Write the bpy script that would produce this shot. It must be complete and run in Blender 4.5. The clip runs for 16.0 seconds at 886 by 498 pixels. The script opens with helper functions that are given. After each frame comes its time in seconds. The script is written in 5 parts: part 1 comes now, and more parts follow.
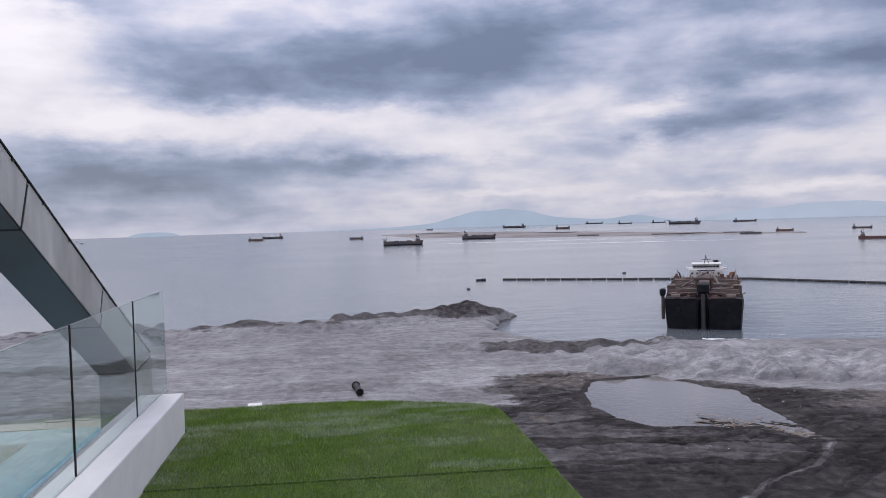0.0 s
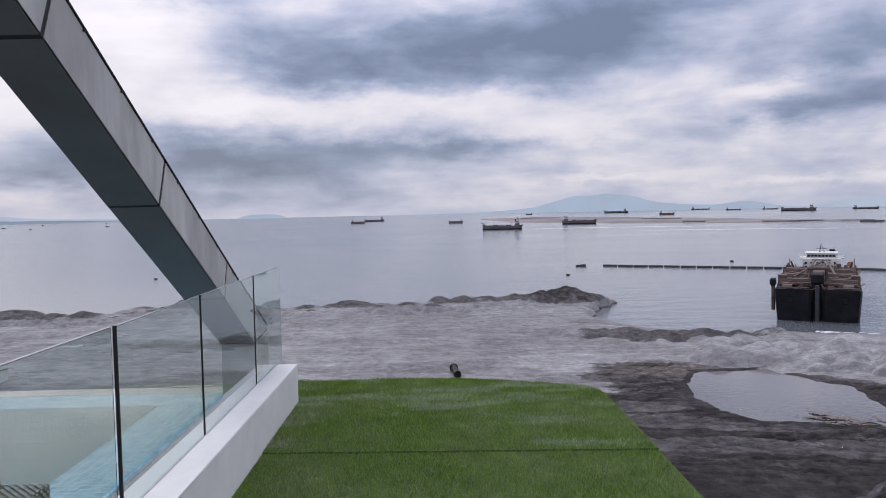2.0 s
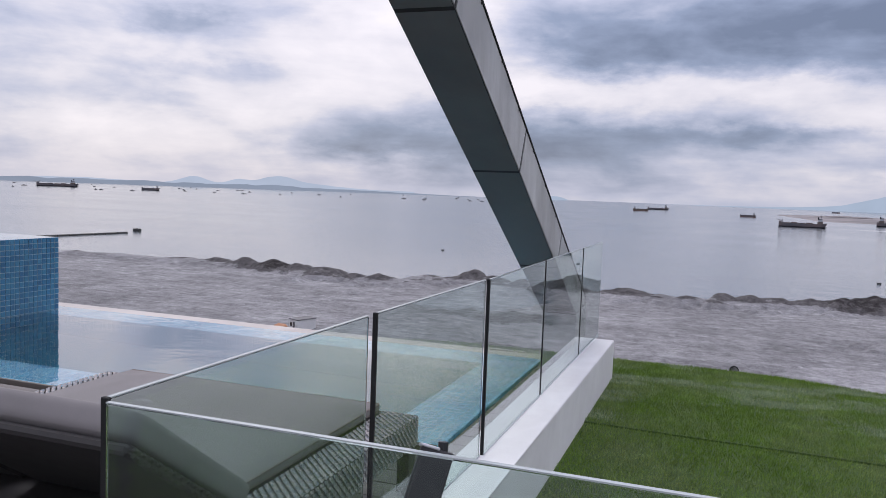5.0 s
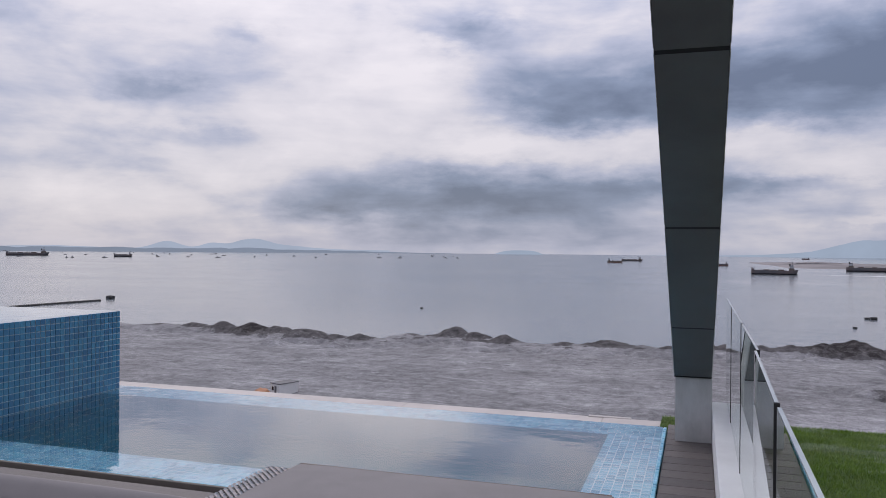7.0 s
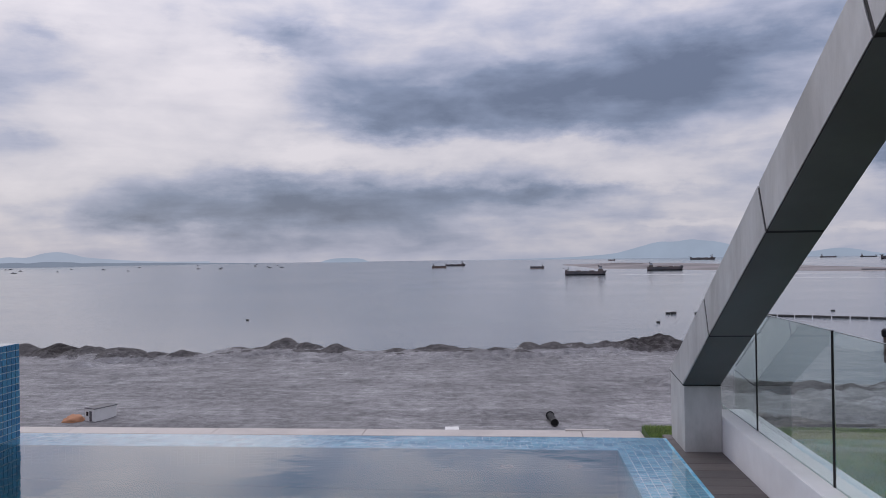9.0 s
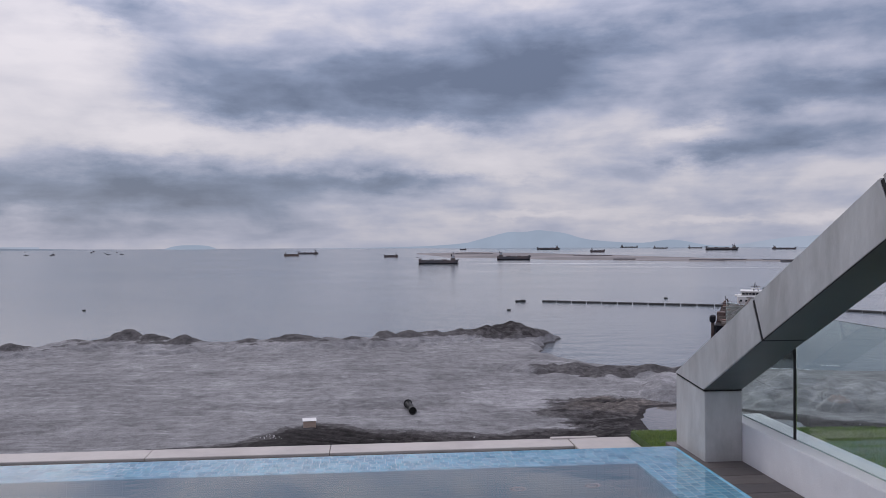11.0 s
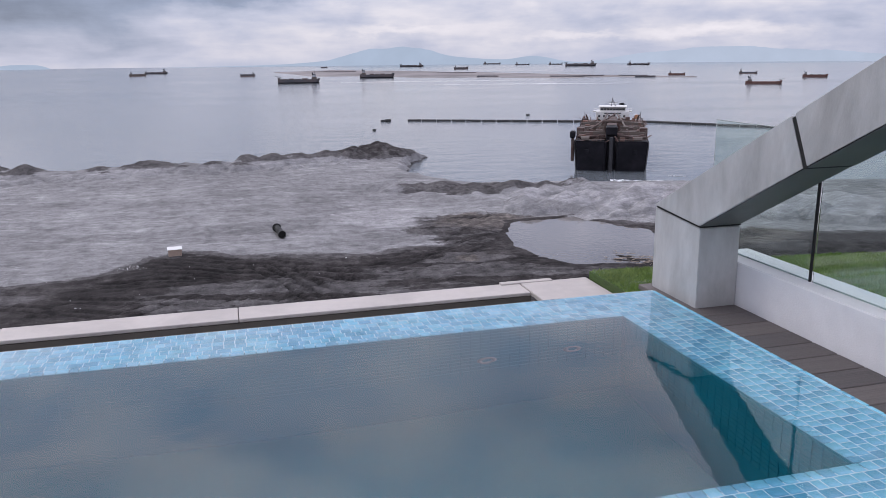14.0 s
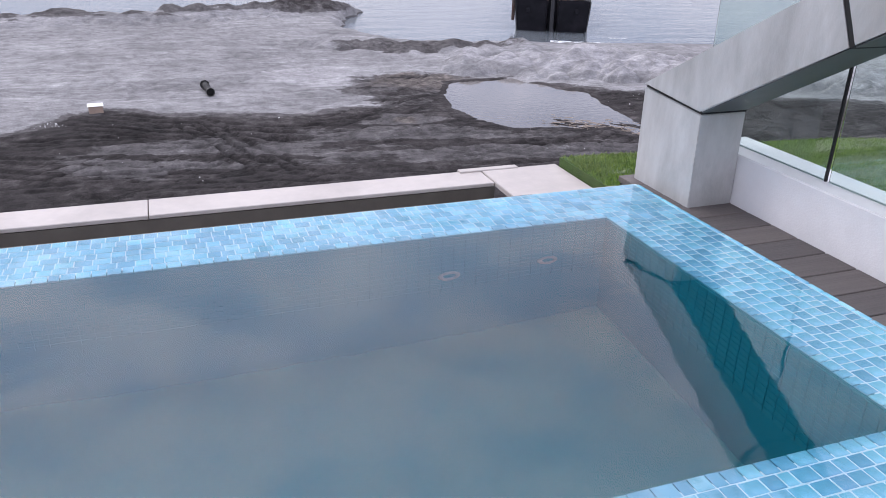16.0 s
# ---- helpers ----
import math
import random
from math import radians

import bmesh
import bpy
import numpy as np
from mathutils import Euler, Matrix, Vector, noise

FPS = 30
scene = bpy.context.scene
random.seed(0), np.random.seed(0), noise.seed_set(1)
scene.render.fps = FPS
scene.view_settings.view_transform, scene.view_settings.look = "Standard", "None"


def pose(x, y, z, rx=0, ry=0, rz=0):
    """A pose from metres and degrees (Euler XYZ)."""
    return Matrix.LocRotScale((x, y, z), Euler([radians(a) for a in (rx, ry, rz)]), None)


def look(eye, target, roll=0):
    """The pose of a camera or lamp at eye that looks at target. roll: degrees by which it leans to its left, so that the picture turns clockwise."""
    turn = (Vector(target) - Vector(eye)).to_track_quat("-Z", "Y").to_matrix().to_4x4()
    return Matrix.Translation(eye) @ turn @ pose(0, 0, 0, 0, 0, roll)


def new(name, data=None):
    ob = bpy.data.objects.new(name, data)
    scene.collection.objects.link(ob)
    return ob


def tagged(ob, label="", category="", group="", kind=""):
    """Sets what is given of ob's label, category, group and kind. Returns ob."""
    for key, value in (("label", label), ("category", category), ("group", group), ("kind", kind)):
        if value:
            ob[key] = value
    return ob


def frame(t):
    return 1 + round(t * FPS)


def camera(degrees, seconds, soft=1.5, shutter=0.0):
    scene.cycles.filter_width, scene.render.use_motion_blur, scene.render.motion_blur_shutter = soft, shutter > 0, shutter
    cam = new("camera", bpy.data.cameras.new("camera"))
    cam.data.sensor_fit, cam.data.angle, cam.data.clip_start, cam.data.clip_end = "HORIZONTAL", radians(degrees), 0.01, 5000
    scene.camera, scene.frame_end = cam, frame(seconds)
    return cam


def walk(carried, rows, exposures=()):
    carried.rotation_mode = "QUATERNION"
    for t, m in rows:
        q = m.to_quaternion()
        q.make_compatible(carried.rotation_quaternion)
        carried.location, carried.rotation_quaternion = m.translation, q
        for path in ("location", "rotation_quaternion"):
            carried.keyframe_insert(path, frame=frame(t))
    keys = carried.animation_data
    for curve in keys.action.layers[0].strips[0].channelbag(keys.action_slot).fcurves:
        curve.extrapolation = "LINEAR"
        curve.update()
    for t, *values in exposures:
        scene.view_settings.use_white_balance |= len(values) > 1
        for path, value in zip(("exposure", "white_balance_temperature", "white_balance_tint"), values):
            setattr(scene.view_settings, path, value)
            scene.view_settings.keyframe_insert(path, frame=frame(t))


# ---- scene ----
cam = camera(59.1, 16.0, soft=0.85)
PATH = [
    (0, (1.582, -0.099, 1.709), (1.85, 1.881, 1.64), -1.7),
    (0.5, (1.514, -0.219, 1.699), (1.776, 1.763, 1.623), -1.8),
    (1, (1.511, -0.226, 1.694), (1.733, 1.759, 1.608), -1.6),
    (1.5, (1.481, -0.201, 1.68), (1.617, 1.792, 1.586), -1.5),
    (2, (1.517, -0.214, 1.683), (1.532, 1.783, 1.58), -1.2),
    (2.5, (1.555, -0.254, 1.671), (1.439, 1.739, 1.559), -0.7),
    (3, (1.542, -0.26, 1.666), (1.301, 1.722, 1.545), -0.2),
    (3.5, (1.479, -0.252, 1.648), (1.113, 1.709, 1.512), 0.8),
    (4, (1.376, -0.275, 1.635), (0.87, 1.654, 1.481), 1.7),
    (4.5, (1.27, -0.324, 1.607), (0.608, 1.556, 1.435), 2.4),
    (7, (-0.255, -0.29, 1.608), (-0.876, 1.611, 1.605), 0.5),
    (7.5, (-0.692, -0.127, 1.62), (-1.191, 1.81, 1.636), 0.2),
    (8, (-1.091, -0.017, 1.603), (-1.486, 1.943, 1.625), -0.5),
    (8.5, (-1.476, -0.097, 1.653), (-1.776, 1.881, 1.677), -0.8),
    (9, (-1.807, 0.05, 1.635), (-1.993, 2.041, 1.65), -0.8),
    (9.5, (-2.13, 0.239, 1.626), (-2.193, 2.238, 1.63), -0.6),
    (12, (-3.252, 1.422, 1.716), (-2.961, 3.399, 1.64), -0.7),
    (12.5, (-3.236, 1.71, 1.68), (-2.896, 3.675, 1.537), -1.1),
    (13, (-3.229, 1.922, 1.652), (-2.835, 3.867, 1.409), -1.2),
    (13.5, (-3.288, 2.141, 1.61), (-2.835, 4.056, 1.248), -0.9),
    (14, (-3.347, 2.355, 1.607), (-2.839, 4.231, 1.133), -0.6),
    (14.5, (-3.271, 2.611, 1.562), (-2.697, 4.436, 0.979), 0.1),
    (15, (-3.195, 2.831, 1.556), (-2.563, 4.606, 0.884), 0.8),
    (15.5, (-3.217, 3.073, 1.555), (-2.556, 4.805, 0.803), 1.3),
    (16, (-3.215, 3.202, 1.541), (-2.584, 4.92, 0.735), 1.5),
]
EXPOSURES = ((0, 0.06), (2.5, 0.10), (4.5, 0.15), (7, -0.14), (8.5, -0.20), (9.5, -0.28), (12, -0.18), (12.5, -0.14), (13.5, 0.06), (14.5, 0.38), (15.5, 0.66), (16, 0.68))
walk(cam, [(t, look(eye, target, roll)) for t, eye, target, roll in PATH], EXPOSURES)

# ---- world, sun, exposure ----
SEA = -33.0
GROUND = -30.5


def link(nt, a, b):
    nt.links.new(a, b)


def math_node(nt, op, a, b=None, clamp=False):
    n = nt.nodes.new("ShaderNodeMath")
    n.operation, n.use_clamp = op, clamp
    for i, v in enumerate((a, b)):
        if v is None:
            continue
        if isinstance(v, (int, float)):
            n.inputs[i].default_value = v
        else:
            nt.links.new(v, n.inputs[i])
    return n.outputs[0]


def noise_node(nt, vec, scale, detail=5.0, rough=0.5, distort=0.0):
    n = nt.nodes.new("ShaderNodeTexNoise")
    n.inputs["Scale"].default_value = scale
    n.inputs["Detail"].default_value = detail
    n.inputs["Roughness"].default_value = rough
    n.inputs["Distortion"].default_value = distort
    if vec is not None:
        nt.links.new(vec, n.inputs["Vector"])
    return n.outputs["Fac"]


def ramp_node(nt, fac, stops):
    n = nt.nodes.new("ShaderNodeValToRGB")
    el = n.color_ramp.elements
    el[0].position, el[0].color = stops[0][0], (*stops[0][1], 1)
    el[1].position, el[1].color = stops[-1][0], (*stops[-1][1], 1)
    for p, c in stops[1:-1]:
        e = el.new(p)
        e.color = (*c, 1)
    nt.links.new(fac, n.inputs[0])
    return n.outputs["Color"]


def mix_node(nt, fac, a, b, kind="MIX"):
    n = nt.nodes.new("ShaderNodeMix")
    n.data_type, n.blend_type = "RGBA", kind
    for sock, v in ((n.inputs[0], fac), (n.inputs[6], a), (n.inputs[7], b)):
        if isinstance(v, (int, float)):
            sock.default_value = v
        elif isinstance(v, tuple):
            sock.default_value = (*v, 1)
        else:
            nt.links.new(v, sock)
    return n.outputs[2]


def overcast_sky():
    world = bpy.data.worlds.new("overcast")
    scene.world = world
    world.use_nodes = True
    nt = world.node_tree
    nt.nodes.clear()
    coord = nt.nodes.new("ShaderNodeTexCoord").outputs["Generated"]
    xyz = nt.nodes.new("ShaderNodeSeparateXYZ")
    link(nt, coord, xyz.inputs[0])
    x, y, z = xyz.outputs
    deg = 180 / math.pi
    az = math_node(nt, "MULTIPLY", math_node(nt, "ARCTAN2", x, y), deg)
    el = math_node(nt, "MULTIPLY", math_node(nt, "ARCSINE", z), deg)
    # clouds are stretched sideways towards the horizon
    up = math_node(nt, "ADD", math_node(nt, "MAXIMUM", z, 0.0), 0.16)
    flat = nt.nodes.new("ShaderNodeCombineXYZ")
    link(nt, math_node(nt, "DIVIDE", x, up), flat.inputs[0])
    link(nt, math_node(nt, "DIVIDE", y, up), flat.inputs[1])
    big = noise_node(nt, flat.outputs[0], 0.45, 5.0, 0.5, 0.3)
    sky_plane = nt.nodes.new("ShaderNodeCombineXYZ")
    link(nt, math_node(nt, "MULTIPLY", az, 0.05), sky_plane.inputs[0])
    link(nt, math_node(nt, "MULTIPLY", el, 0.115), sky_plane.inputs[1])
    billow = noise_node(nt, sky_plane.outputs[0], 2.5, 7.0, 0.52, 0.2)
    wisp = noise_node(nt, flat.outputs[0], 2.4, 6.0, 0.55, 0.4)
    warp = math_node(nt, "MULTIPLY", math_node(nt, "SUBTRACT", noise_node(nt, sky_plane.outputs[0], 3.4, 8.0, 0.62, 0.0), 0.5), 8.0)
    total = math_node(nt, "ADD", math_node(nt, "MULTIPLY", math_node(nt, "SUBTRACT", big, 0.5), 0.35),
                      math_node(nt, "MULTIPLY", math_node(nt, "SUBTRACT", billow, 0.5), 1.1))
    total = math_node(nt, "ADD", total, math_node(nt, "MULTIPLY", math_node(nt, "SUBTRACT", wisp, 0.5), 0.26))
    veil_plane = nt.nodes.new("ShaderNodeCombineXYZ")
    link(nt, math_node(nt, "MULTIPLY", az, 0.045), veil_plane.inputs[0])
    link(nt, math_node(nt, "MULTIPLY", el, 0.42), veil_plane.inputs[1])
    veil = noise_node(nt, veil_plane.outputs[0], 2.0, 8.0, 0.58, 0.3)
    total = math_node(nt, "ADD", total, math_node(nt, "MULTIPLY", math_node(nt, "SUBTRACT", veil, 0.5), 0.24))

    def cloud(a, e, wide, high, amount, tilt=0.0):
        """A bank of cloud round that bearing and height, in degrees; amount > 0 is dark."""
        nonlocal total
        da = math_node(nt, "SUBTRACT", math_node(nt, "ADD", az, warp), a)
        de = math_node(nt, "SUBTRACT", math_node(nt, "ADD", el, math_node(nt, "MULTIPLY", warp, 0.4)), e)
        de = math_node(nt, "SUBTRACT", de, math_node(nt, "MULTIPLY", da, tilt))
        u = math_node(nt, "POWER", math_node(nt, "DIVIDE", da, wide), 2.0)
        v = math_node(nt, "POWER", math_node(nt, "DIVIDE", de, high), 2.0)
        g = math_node(nt, "EXPONENT", math_node(nt, "MULTIPLY", math_node(nt, "ADD", u, v), -1.0))
        total = math_node(nt, "ADD", total, math_node(nt, "MULTIPLY", g, amount))

    for bank in ((14, 12.8, 10, 2.6, 0.54), (1, 11.6, 10, 1.9, 0.46), (-5, 9.8, 7, 1.2, 0.26), (8, 9.4, 5, 0.9, 0.26), (-10, 11.0, 5, 1.8, 0.22),
                 (-14, 3.9, 12, 1.8, 0.50), (-25, 3.2, 8, 1.3, 0.36), (3, 4.3, 9, 0.7, 0.30), (-13, 1.2, 15, 1.4, 0.12),
                 (24, 5.9, 3.5, 0.9, 0.40), (31, 6.9, 7, 1.0, 0.42, 0.1), (33, 9.6, 9, 1.4, 0.50), (36, 13.5, 12, 2.2, 0.34),
                 (-39, 10.8, 4.5, 1.0, 0.32), (-32, 14.8, 2.5, 0.9, 0.30), (-37, 7.6, 6, 0.7, 0.20), (-42, 5.0, 6, 0.7, 0.16), (-16.5, 15.6, 4, 1.2, 0.34),
                 (-40, 3.2, 12, 2.4, -0.30), (-34, 17.5, 10, 3.5, -0.30), (-29, 8.0, 9, 2.6, -0.26), (-24, 11.5, 7, 2.5, -0.18),
                 (-13, 7.3, 9, 1.1, -0.38), (-20, 12.5, 4, 3.0, -0.26), (3, 7.5, 6, 0.8, -0.24), (22.5, 7.5, 3, 0.7, -0.34), (13, 5.8, 8, 1.2, -0.16),
                 (12, 1.9, 4, 0.35, -0.24), (25, 1.5, 4, 0.3, -0.24), (34, 1.8, 6, 0.4, -0.30), (28, 12.5, 6, 1.5, -0.16),
                 (-5, 40, 45, 15, -0.14), (-30, 28, 7, 3, 0.18)):
        cloud(*bank)
    shade = math_node(nt, "ADD", total, 0.42, True)
    cloudy = ramp_node(nt, shade, [(0.0, (0.82, 0.775, 0.835)), (0.28, (0.675, 0.65, 0.73)), (0.5, (0.455, 0.475, 0.615)),
                                   (0.75, (0.25, 0.295, 0.43)), (1.0, (0.15, 0.182, 0.28))])
    # haze low down
    low = math_node(nt, "EXPONENT", math_node(nt, "MULTIPLY", math_node(nt, "MAXIMUM", el, 0.0), -0.8))
    cloudy = mix_node(nt, math_node(nt, "MULTIPLY", low, 0.40), cloudy, (0.45, 0.49, 0.63))
    # an overcast sky is brighter overhead
    lift = math_node(nt, "ADD", 1.0, math_node(nt, "MULTIPLY", math_node(nt, "POWER", math_node(nt, "MAXIMUM", z, 0.0), 1.5), 1.1))
    # the cloud glows where the sun stands behind it
    ga, ge = (math_node(nt, "POWER", math_node(nt, "DIVIDE", math_node(nt, "SUBTRACT", v, c), w), 2.0) for v, c, w in ((az, -12, 48), (el, 40, 15)))
    glowing = math_node(nt, "EXPONENT", math_node(nt, "MULTIPLY", math_node(nt, "ADD", ga, ge), -1.0))
    lift = math_node(nt, "ADD", lift, math_node(nt, "MULTIPLY", glowing, 1.1))
    bright = nt.nodes.new("ShaderNodeVectorMath")
    bright.operation = "SCALE"
    link(nt, cloudy, bright.inputs[0])
    link(nt, lift, bright.inputs[3])
    clear = nt.nodes.new("ShaderNodeTexSky")
    clear.sky_type, clear.sun_disc = "NISHITA", False
    clear.sun_elevation, clear.sun_rotation = radians(38), radians(-40)
    blue = nt.nodes.new("ShaderNodeVectorMath")
    blue.operation = "SCALE"
    link(nt, clear.outputs[0], blue.inputs[0])
    blue.inputs[3].default_value = 0.1
    out_colour = mix_node(nt, 0.93, blue.outputs[0], bright.outputs[0])
    bg = nt.nodes.new("ShaderNodeBackground")
    link(nt, out_colour, bg.inputs[0])
    bg.inputs[1].default_value = 1.0
    out = nt.nodes.new("ShaderNodeOutputWorld")
    link(nt, bg.outputs[0], out.inputs[0])


overcast_sky()
sun_lamp = bpy.data.lights.new("sun", "SUN")
sun_lamp.energy, sun_lamp.angle, sun_lamp.color = 0.6, radians(25), (1.0, 0.96, 0.92)
sun_ob = new("sun", sun_lamp)
sun_ob.matrix_world = look((0, 0, 50), (5.07, -6.04, 50 - 6.16))


# ---- materials ----
def material(name, base, rough=0.6, metal=0.0, vary=0.0, vary_scale=8.0, bump=0.0, bump_scale=60.0, second=None, second_scale=1.5,
             per="", spec=0.5, stretch=(1, 1, 1)):
    """A node material: base colour, grain at one scale, patches of the second colour at another, fine relief."""
    m = bpy.data.materials.new(name)
    m.use_nodes = True
    nt = m.node_tree
    b = nt.nodes["Principled BSDF"]
    b.inputs["Roughness"].default_value, b.inputs["Metallic"].default_value = rough, metal
    b.inputs["Specular IOR Level"].default_value = spec
    tc = nt.nodes.new("ShaderNodeTexCoord")
    mp = nt.nodes.new("ShaderNodeMapping")
    mp.inputs["Scale"].default_value = stretch
    link(nt, tc.outputs["Object"], mp.inputs[0])
    vec = mp.outputs[0]
    col = None
    if second:
        f = ramp_node(nt, noise_node(nt, vec, second_scale, 6, 0.6, 0.4), [(0.42, (0, 0, 0)), (0.62, (1, 1, 1))])
        col = mix_node(nt, f, base, second)
    if vary:
        g = noise_node(nt, vec, vary_scale, 6, 0.65)
        k = ramp_node(nt, g, [(0.25, (1 - vary,) * 3), (0.75, (1 + vary,) * 3)])
        col = mix_node(nt, 1.0, col or base, k, "MULTIPLY")
        r = math_node(nt, "ADD", math_node(nt, "MULTIPLY", math_node(nt, "SUBTRACT", g, 0.5), 0.25), rough)
        link(nt, r, b.inputs["Roughness"])
    if per:
        if per in ("object", "plank"):
            rnd = nt.nodes.new("ShaderNodeObjectInfo").outputs["Random"]
        else:
            rnd = nt.nodes.new("ShaderNodeNewGeometry").outputs["Random Per Island"]
        if per == "plank":
            k = ramp_node(nt, rnd, [(0.0, (0.8, 0.8, 0.82)), (1.0, (1.22, 1.2, 1.18))])
        else:
            k = ramp_node(nt, rnd, [(0.0, (0.62, 0.72, 0.80)), (0.5, (1.0, 1.0, 1.0)), (1.0, (1.36, 1.22, 1.12))])
        col = mix_node(nt, 1.0, col or base, k, "MULTIPLY")
    if col is None:
        b.inputs["Base Color"].default_value = (*base, 1)
    else:
        link(nt, col, b.inputs["Base Color"])
    if bump:
        bn = nt.nodes.new("ShaderNodeBump")
        bn.inputs["Strength"].default_value, bn.inputs["Distance"].default_value = 1.0, bump
        link(nt, noise_node(nt, vec, bump_scale, 5, 0.6), bn.inputs["Height"])
        link(nt, bn.outputs[0], b.inputs["Normal"])
    return m


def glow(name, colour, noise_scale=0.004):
    """Plain far backdrop: distance haze is put into its colour, which glows by itself."""
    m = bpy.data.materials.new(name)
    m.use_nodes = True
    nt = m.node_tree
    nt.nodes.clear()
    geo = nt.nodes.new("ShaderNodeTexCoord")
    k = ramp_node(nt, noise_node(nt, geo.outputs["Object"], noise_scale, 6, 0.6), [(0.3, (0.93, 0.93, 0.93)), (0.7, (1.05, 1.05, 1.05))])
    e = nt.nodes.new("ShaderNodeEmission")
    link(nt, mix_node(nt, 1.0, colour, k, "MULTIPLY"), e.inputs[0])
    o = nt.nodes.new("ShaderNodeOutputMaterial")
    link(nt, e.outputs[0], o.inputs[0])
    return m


def water(name, deep, rough, waves, see_through=0.0, ior=1.33, sheen=0.0, gusts=0.0):
    """waves: rows of scale, height and stretch across."""
    m = bpy.data.materials.new(name)
    m.use_nodes = True
    nt = m.node_tree
    b = nt.nodes["Principled BSDF"]
    b.inputs["Base Color"].default_value = (*deep, 1)
    b.inputs["Roughness"].default_value, b.inputs["IOR"].default_value = rough, ior
    b.inputs["Transmission Weight"].default_value = see_through
    tc = nt.nodes.new("ShaderNodeTexCoord")
    last = None
    for scale, height, across in waves:
        mp = nt.nodes.new("ShaderNodeMapping")
        mp.inputs["Scale"].default_value = (across, 1, 1)
        mp.inputs["Rotation"].default_value = (0, 0, 0.4)
        link(nt, tc.outputs["Object"], mp.inputs[0])
        bn = nt.nodes.new("ShaderNodeBump")
        bn.inputs["Strength"].default_value, bn.inputs["Distance"].default_value = 1.0, height
        link(nt, noise_node(nt, mp.outputs[0], scale, 3, 0.45), bn.inputs["Height"])
        if last is not None:
            link(nt, last, bn.inputs["Normal"])
        last = bn.outputs[0]
    if gusts:
        # fine ripples in a few patches only
        where = ramp_node(nt, noise_node(nt, tc.outputs["Object"], 0.9, 3, 0.5), [(0.56, (0, 0, 0)), (0.68, (1, 1, 1))])
        mp = nt.nodes.new("ShaderNodeMapping")
        mp.inputs["Scale"].default_value = (0.45, 1, 1)
        link(nt, tc.outputs["Object"], mp.inputs[0])
        bn = nt.nodes.new("ShaderNodeBump")
        bn.inputs["Strength"].default_value, bn.inputs["Distance"].default_value = 1.0, gusts
        link(nt, math_node(nt, "MULTIPLY", where, noise_node(nt, mp.outputs[0], 7.0, 2, 0.4)), bn.inputs["Height"])
        link(nt, last, bn.inputs["Normal"])
        last = bn.outputs[0]
    link(nt, last, b.inputs["Normal"])
    if sheen:
        gloss = nt.nodes.new("ShaderNodeBsdfGlossy")
        gloss.inputs["Roughness"].default_value = rough
        link(nt, last, gloss.inputs["Normal"])
        lw = nt.nodes.new("ShaderNodeLayerWeight")
        lw.inputs["Blend"].default_value = 0.5
        fac = math_node(nt, "MULTIPLY", math_node(nt, "DIVIDE", math_node(nt, "SUBTRACT", lw.outputs["Facing"], 0.66), 0.27, True), sheen)
        mx = nt.nodes.new("ShaderNodeMixShader")
        link(nt, fac, mx.inputs[0])
        link(nt, b.outputs[0], mx.inputs[1])
        link(nt, gloss.outputs[0], mx.inputs[2])
        link(nt, mx.outputs[0], nt.nodes["Material Output"].inputs[0])
    return m


def sea_water():
    m = water("sea_water", (0.13, 0.15, 0.165), 0.22, ((0.9, 0.07, 0.6), (0.12, 0.2, 0.5)), 0.0, 1.55)
    nt = m.node_tree
    b = nt.nodes["Principled BSDF"]
    tc = nt.nodes.new("ShaderNodeTexCoord")
    mp = nt.nodes.new("ShaderNodeMapping")
    mp.inputs["Scale"].default_value = (0.25, 1, 1)
    link(nt, tc.outputs["Object"], mp.inputs[0])
    n = noise_node(nt, mp.outputs[0], 0.006, 6, 0.6, 0.5)
    link(nt, ramp_node(nt, n, [(0.35, (0.12, 0.14, 0.155)), (0.65, (0.17, 0.185, 0.20))]), b.inputs["Base Color"])
    link(nt, math_node(nt, "ADD", math_node(nt, "MULTIPLY", n, 0.18), 0.04), b.inputs["Roughness"])
    return m


def pane_glass(name, tint):
    m = bpy.data.materials.new(name)
    m.use_nodes = True
    b = m.node_tree.nodes["Principled BSDF"]
    b.inputs["Base Color"].default_value = (*tint, 1)
    b.inputs["Roughness"].default_value, b.inputs["IOR"].default_value = 0.0, 1.5
    b.inputs["Transmission Weight"].default_value = 1.0
    return m


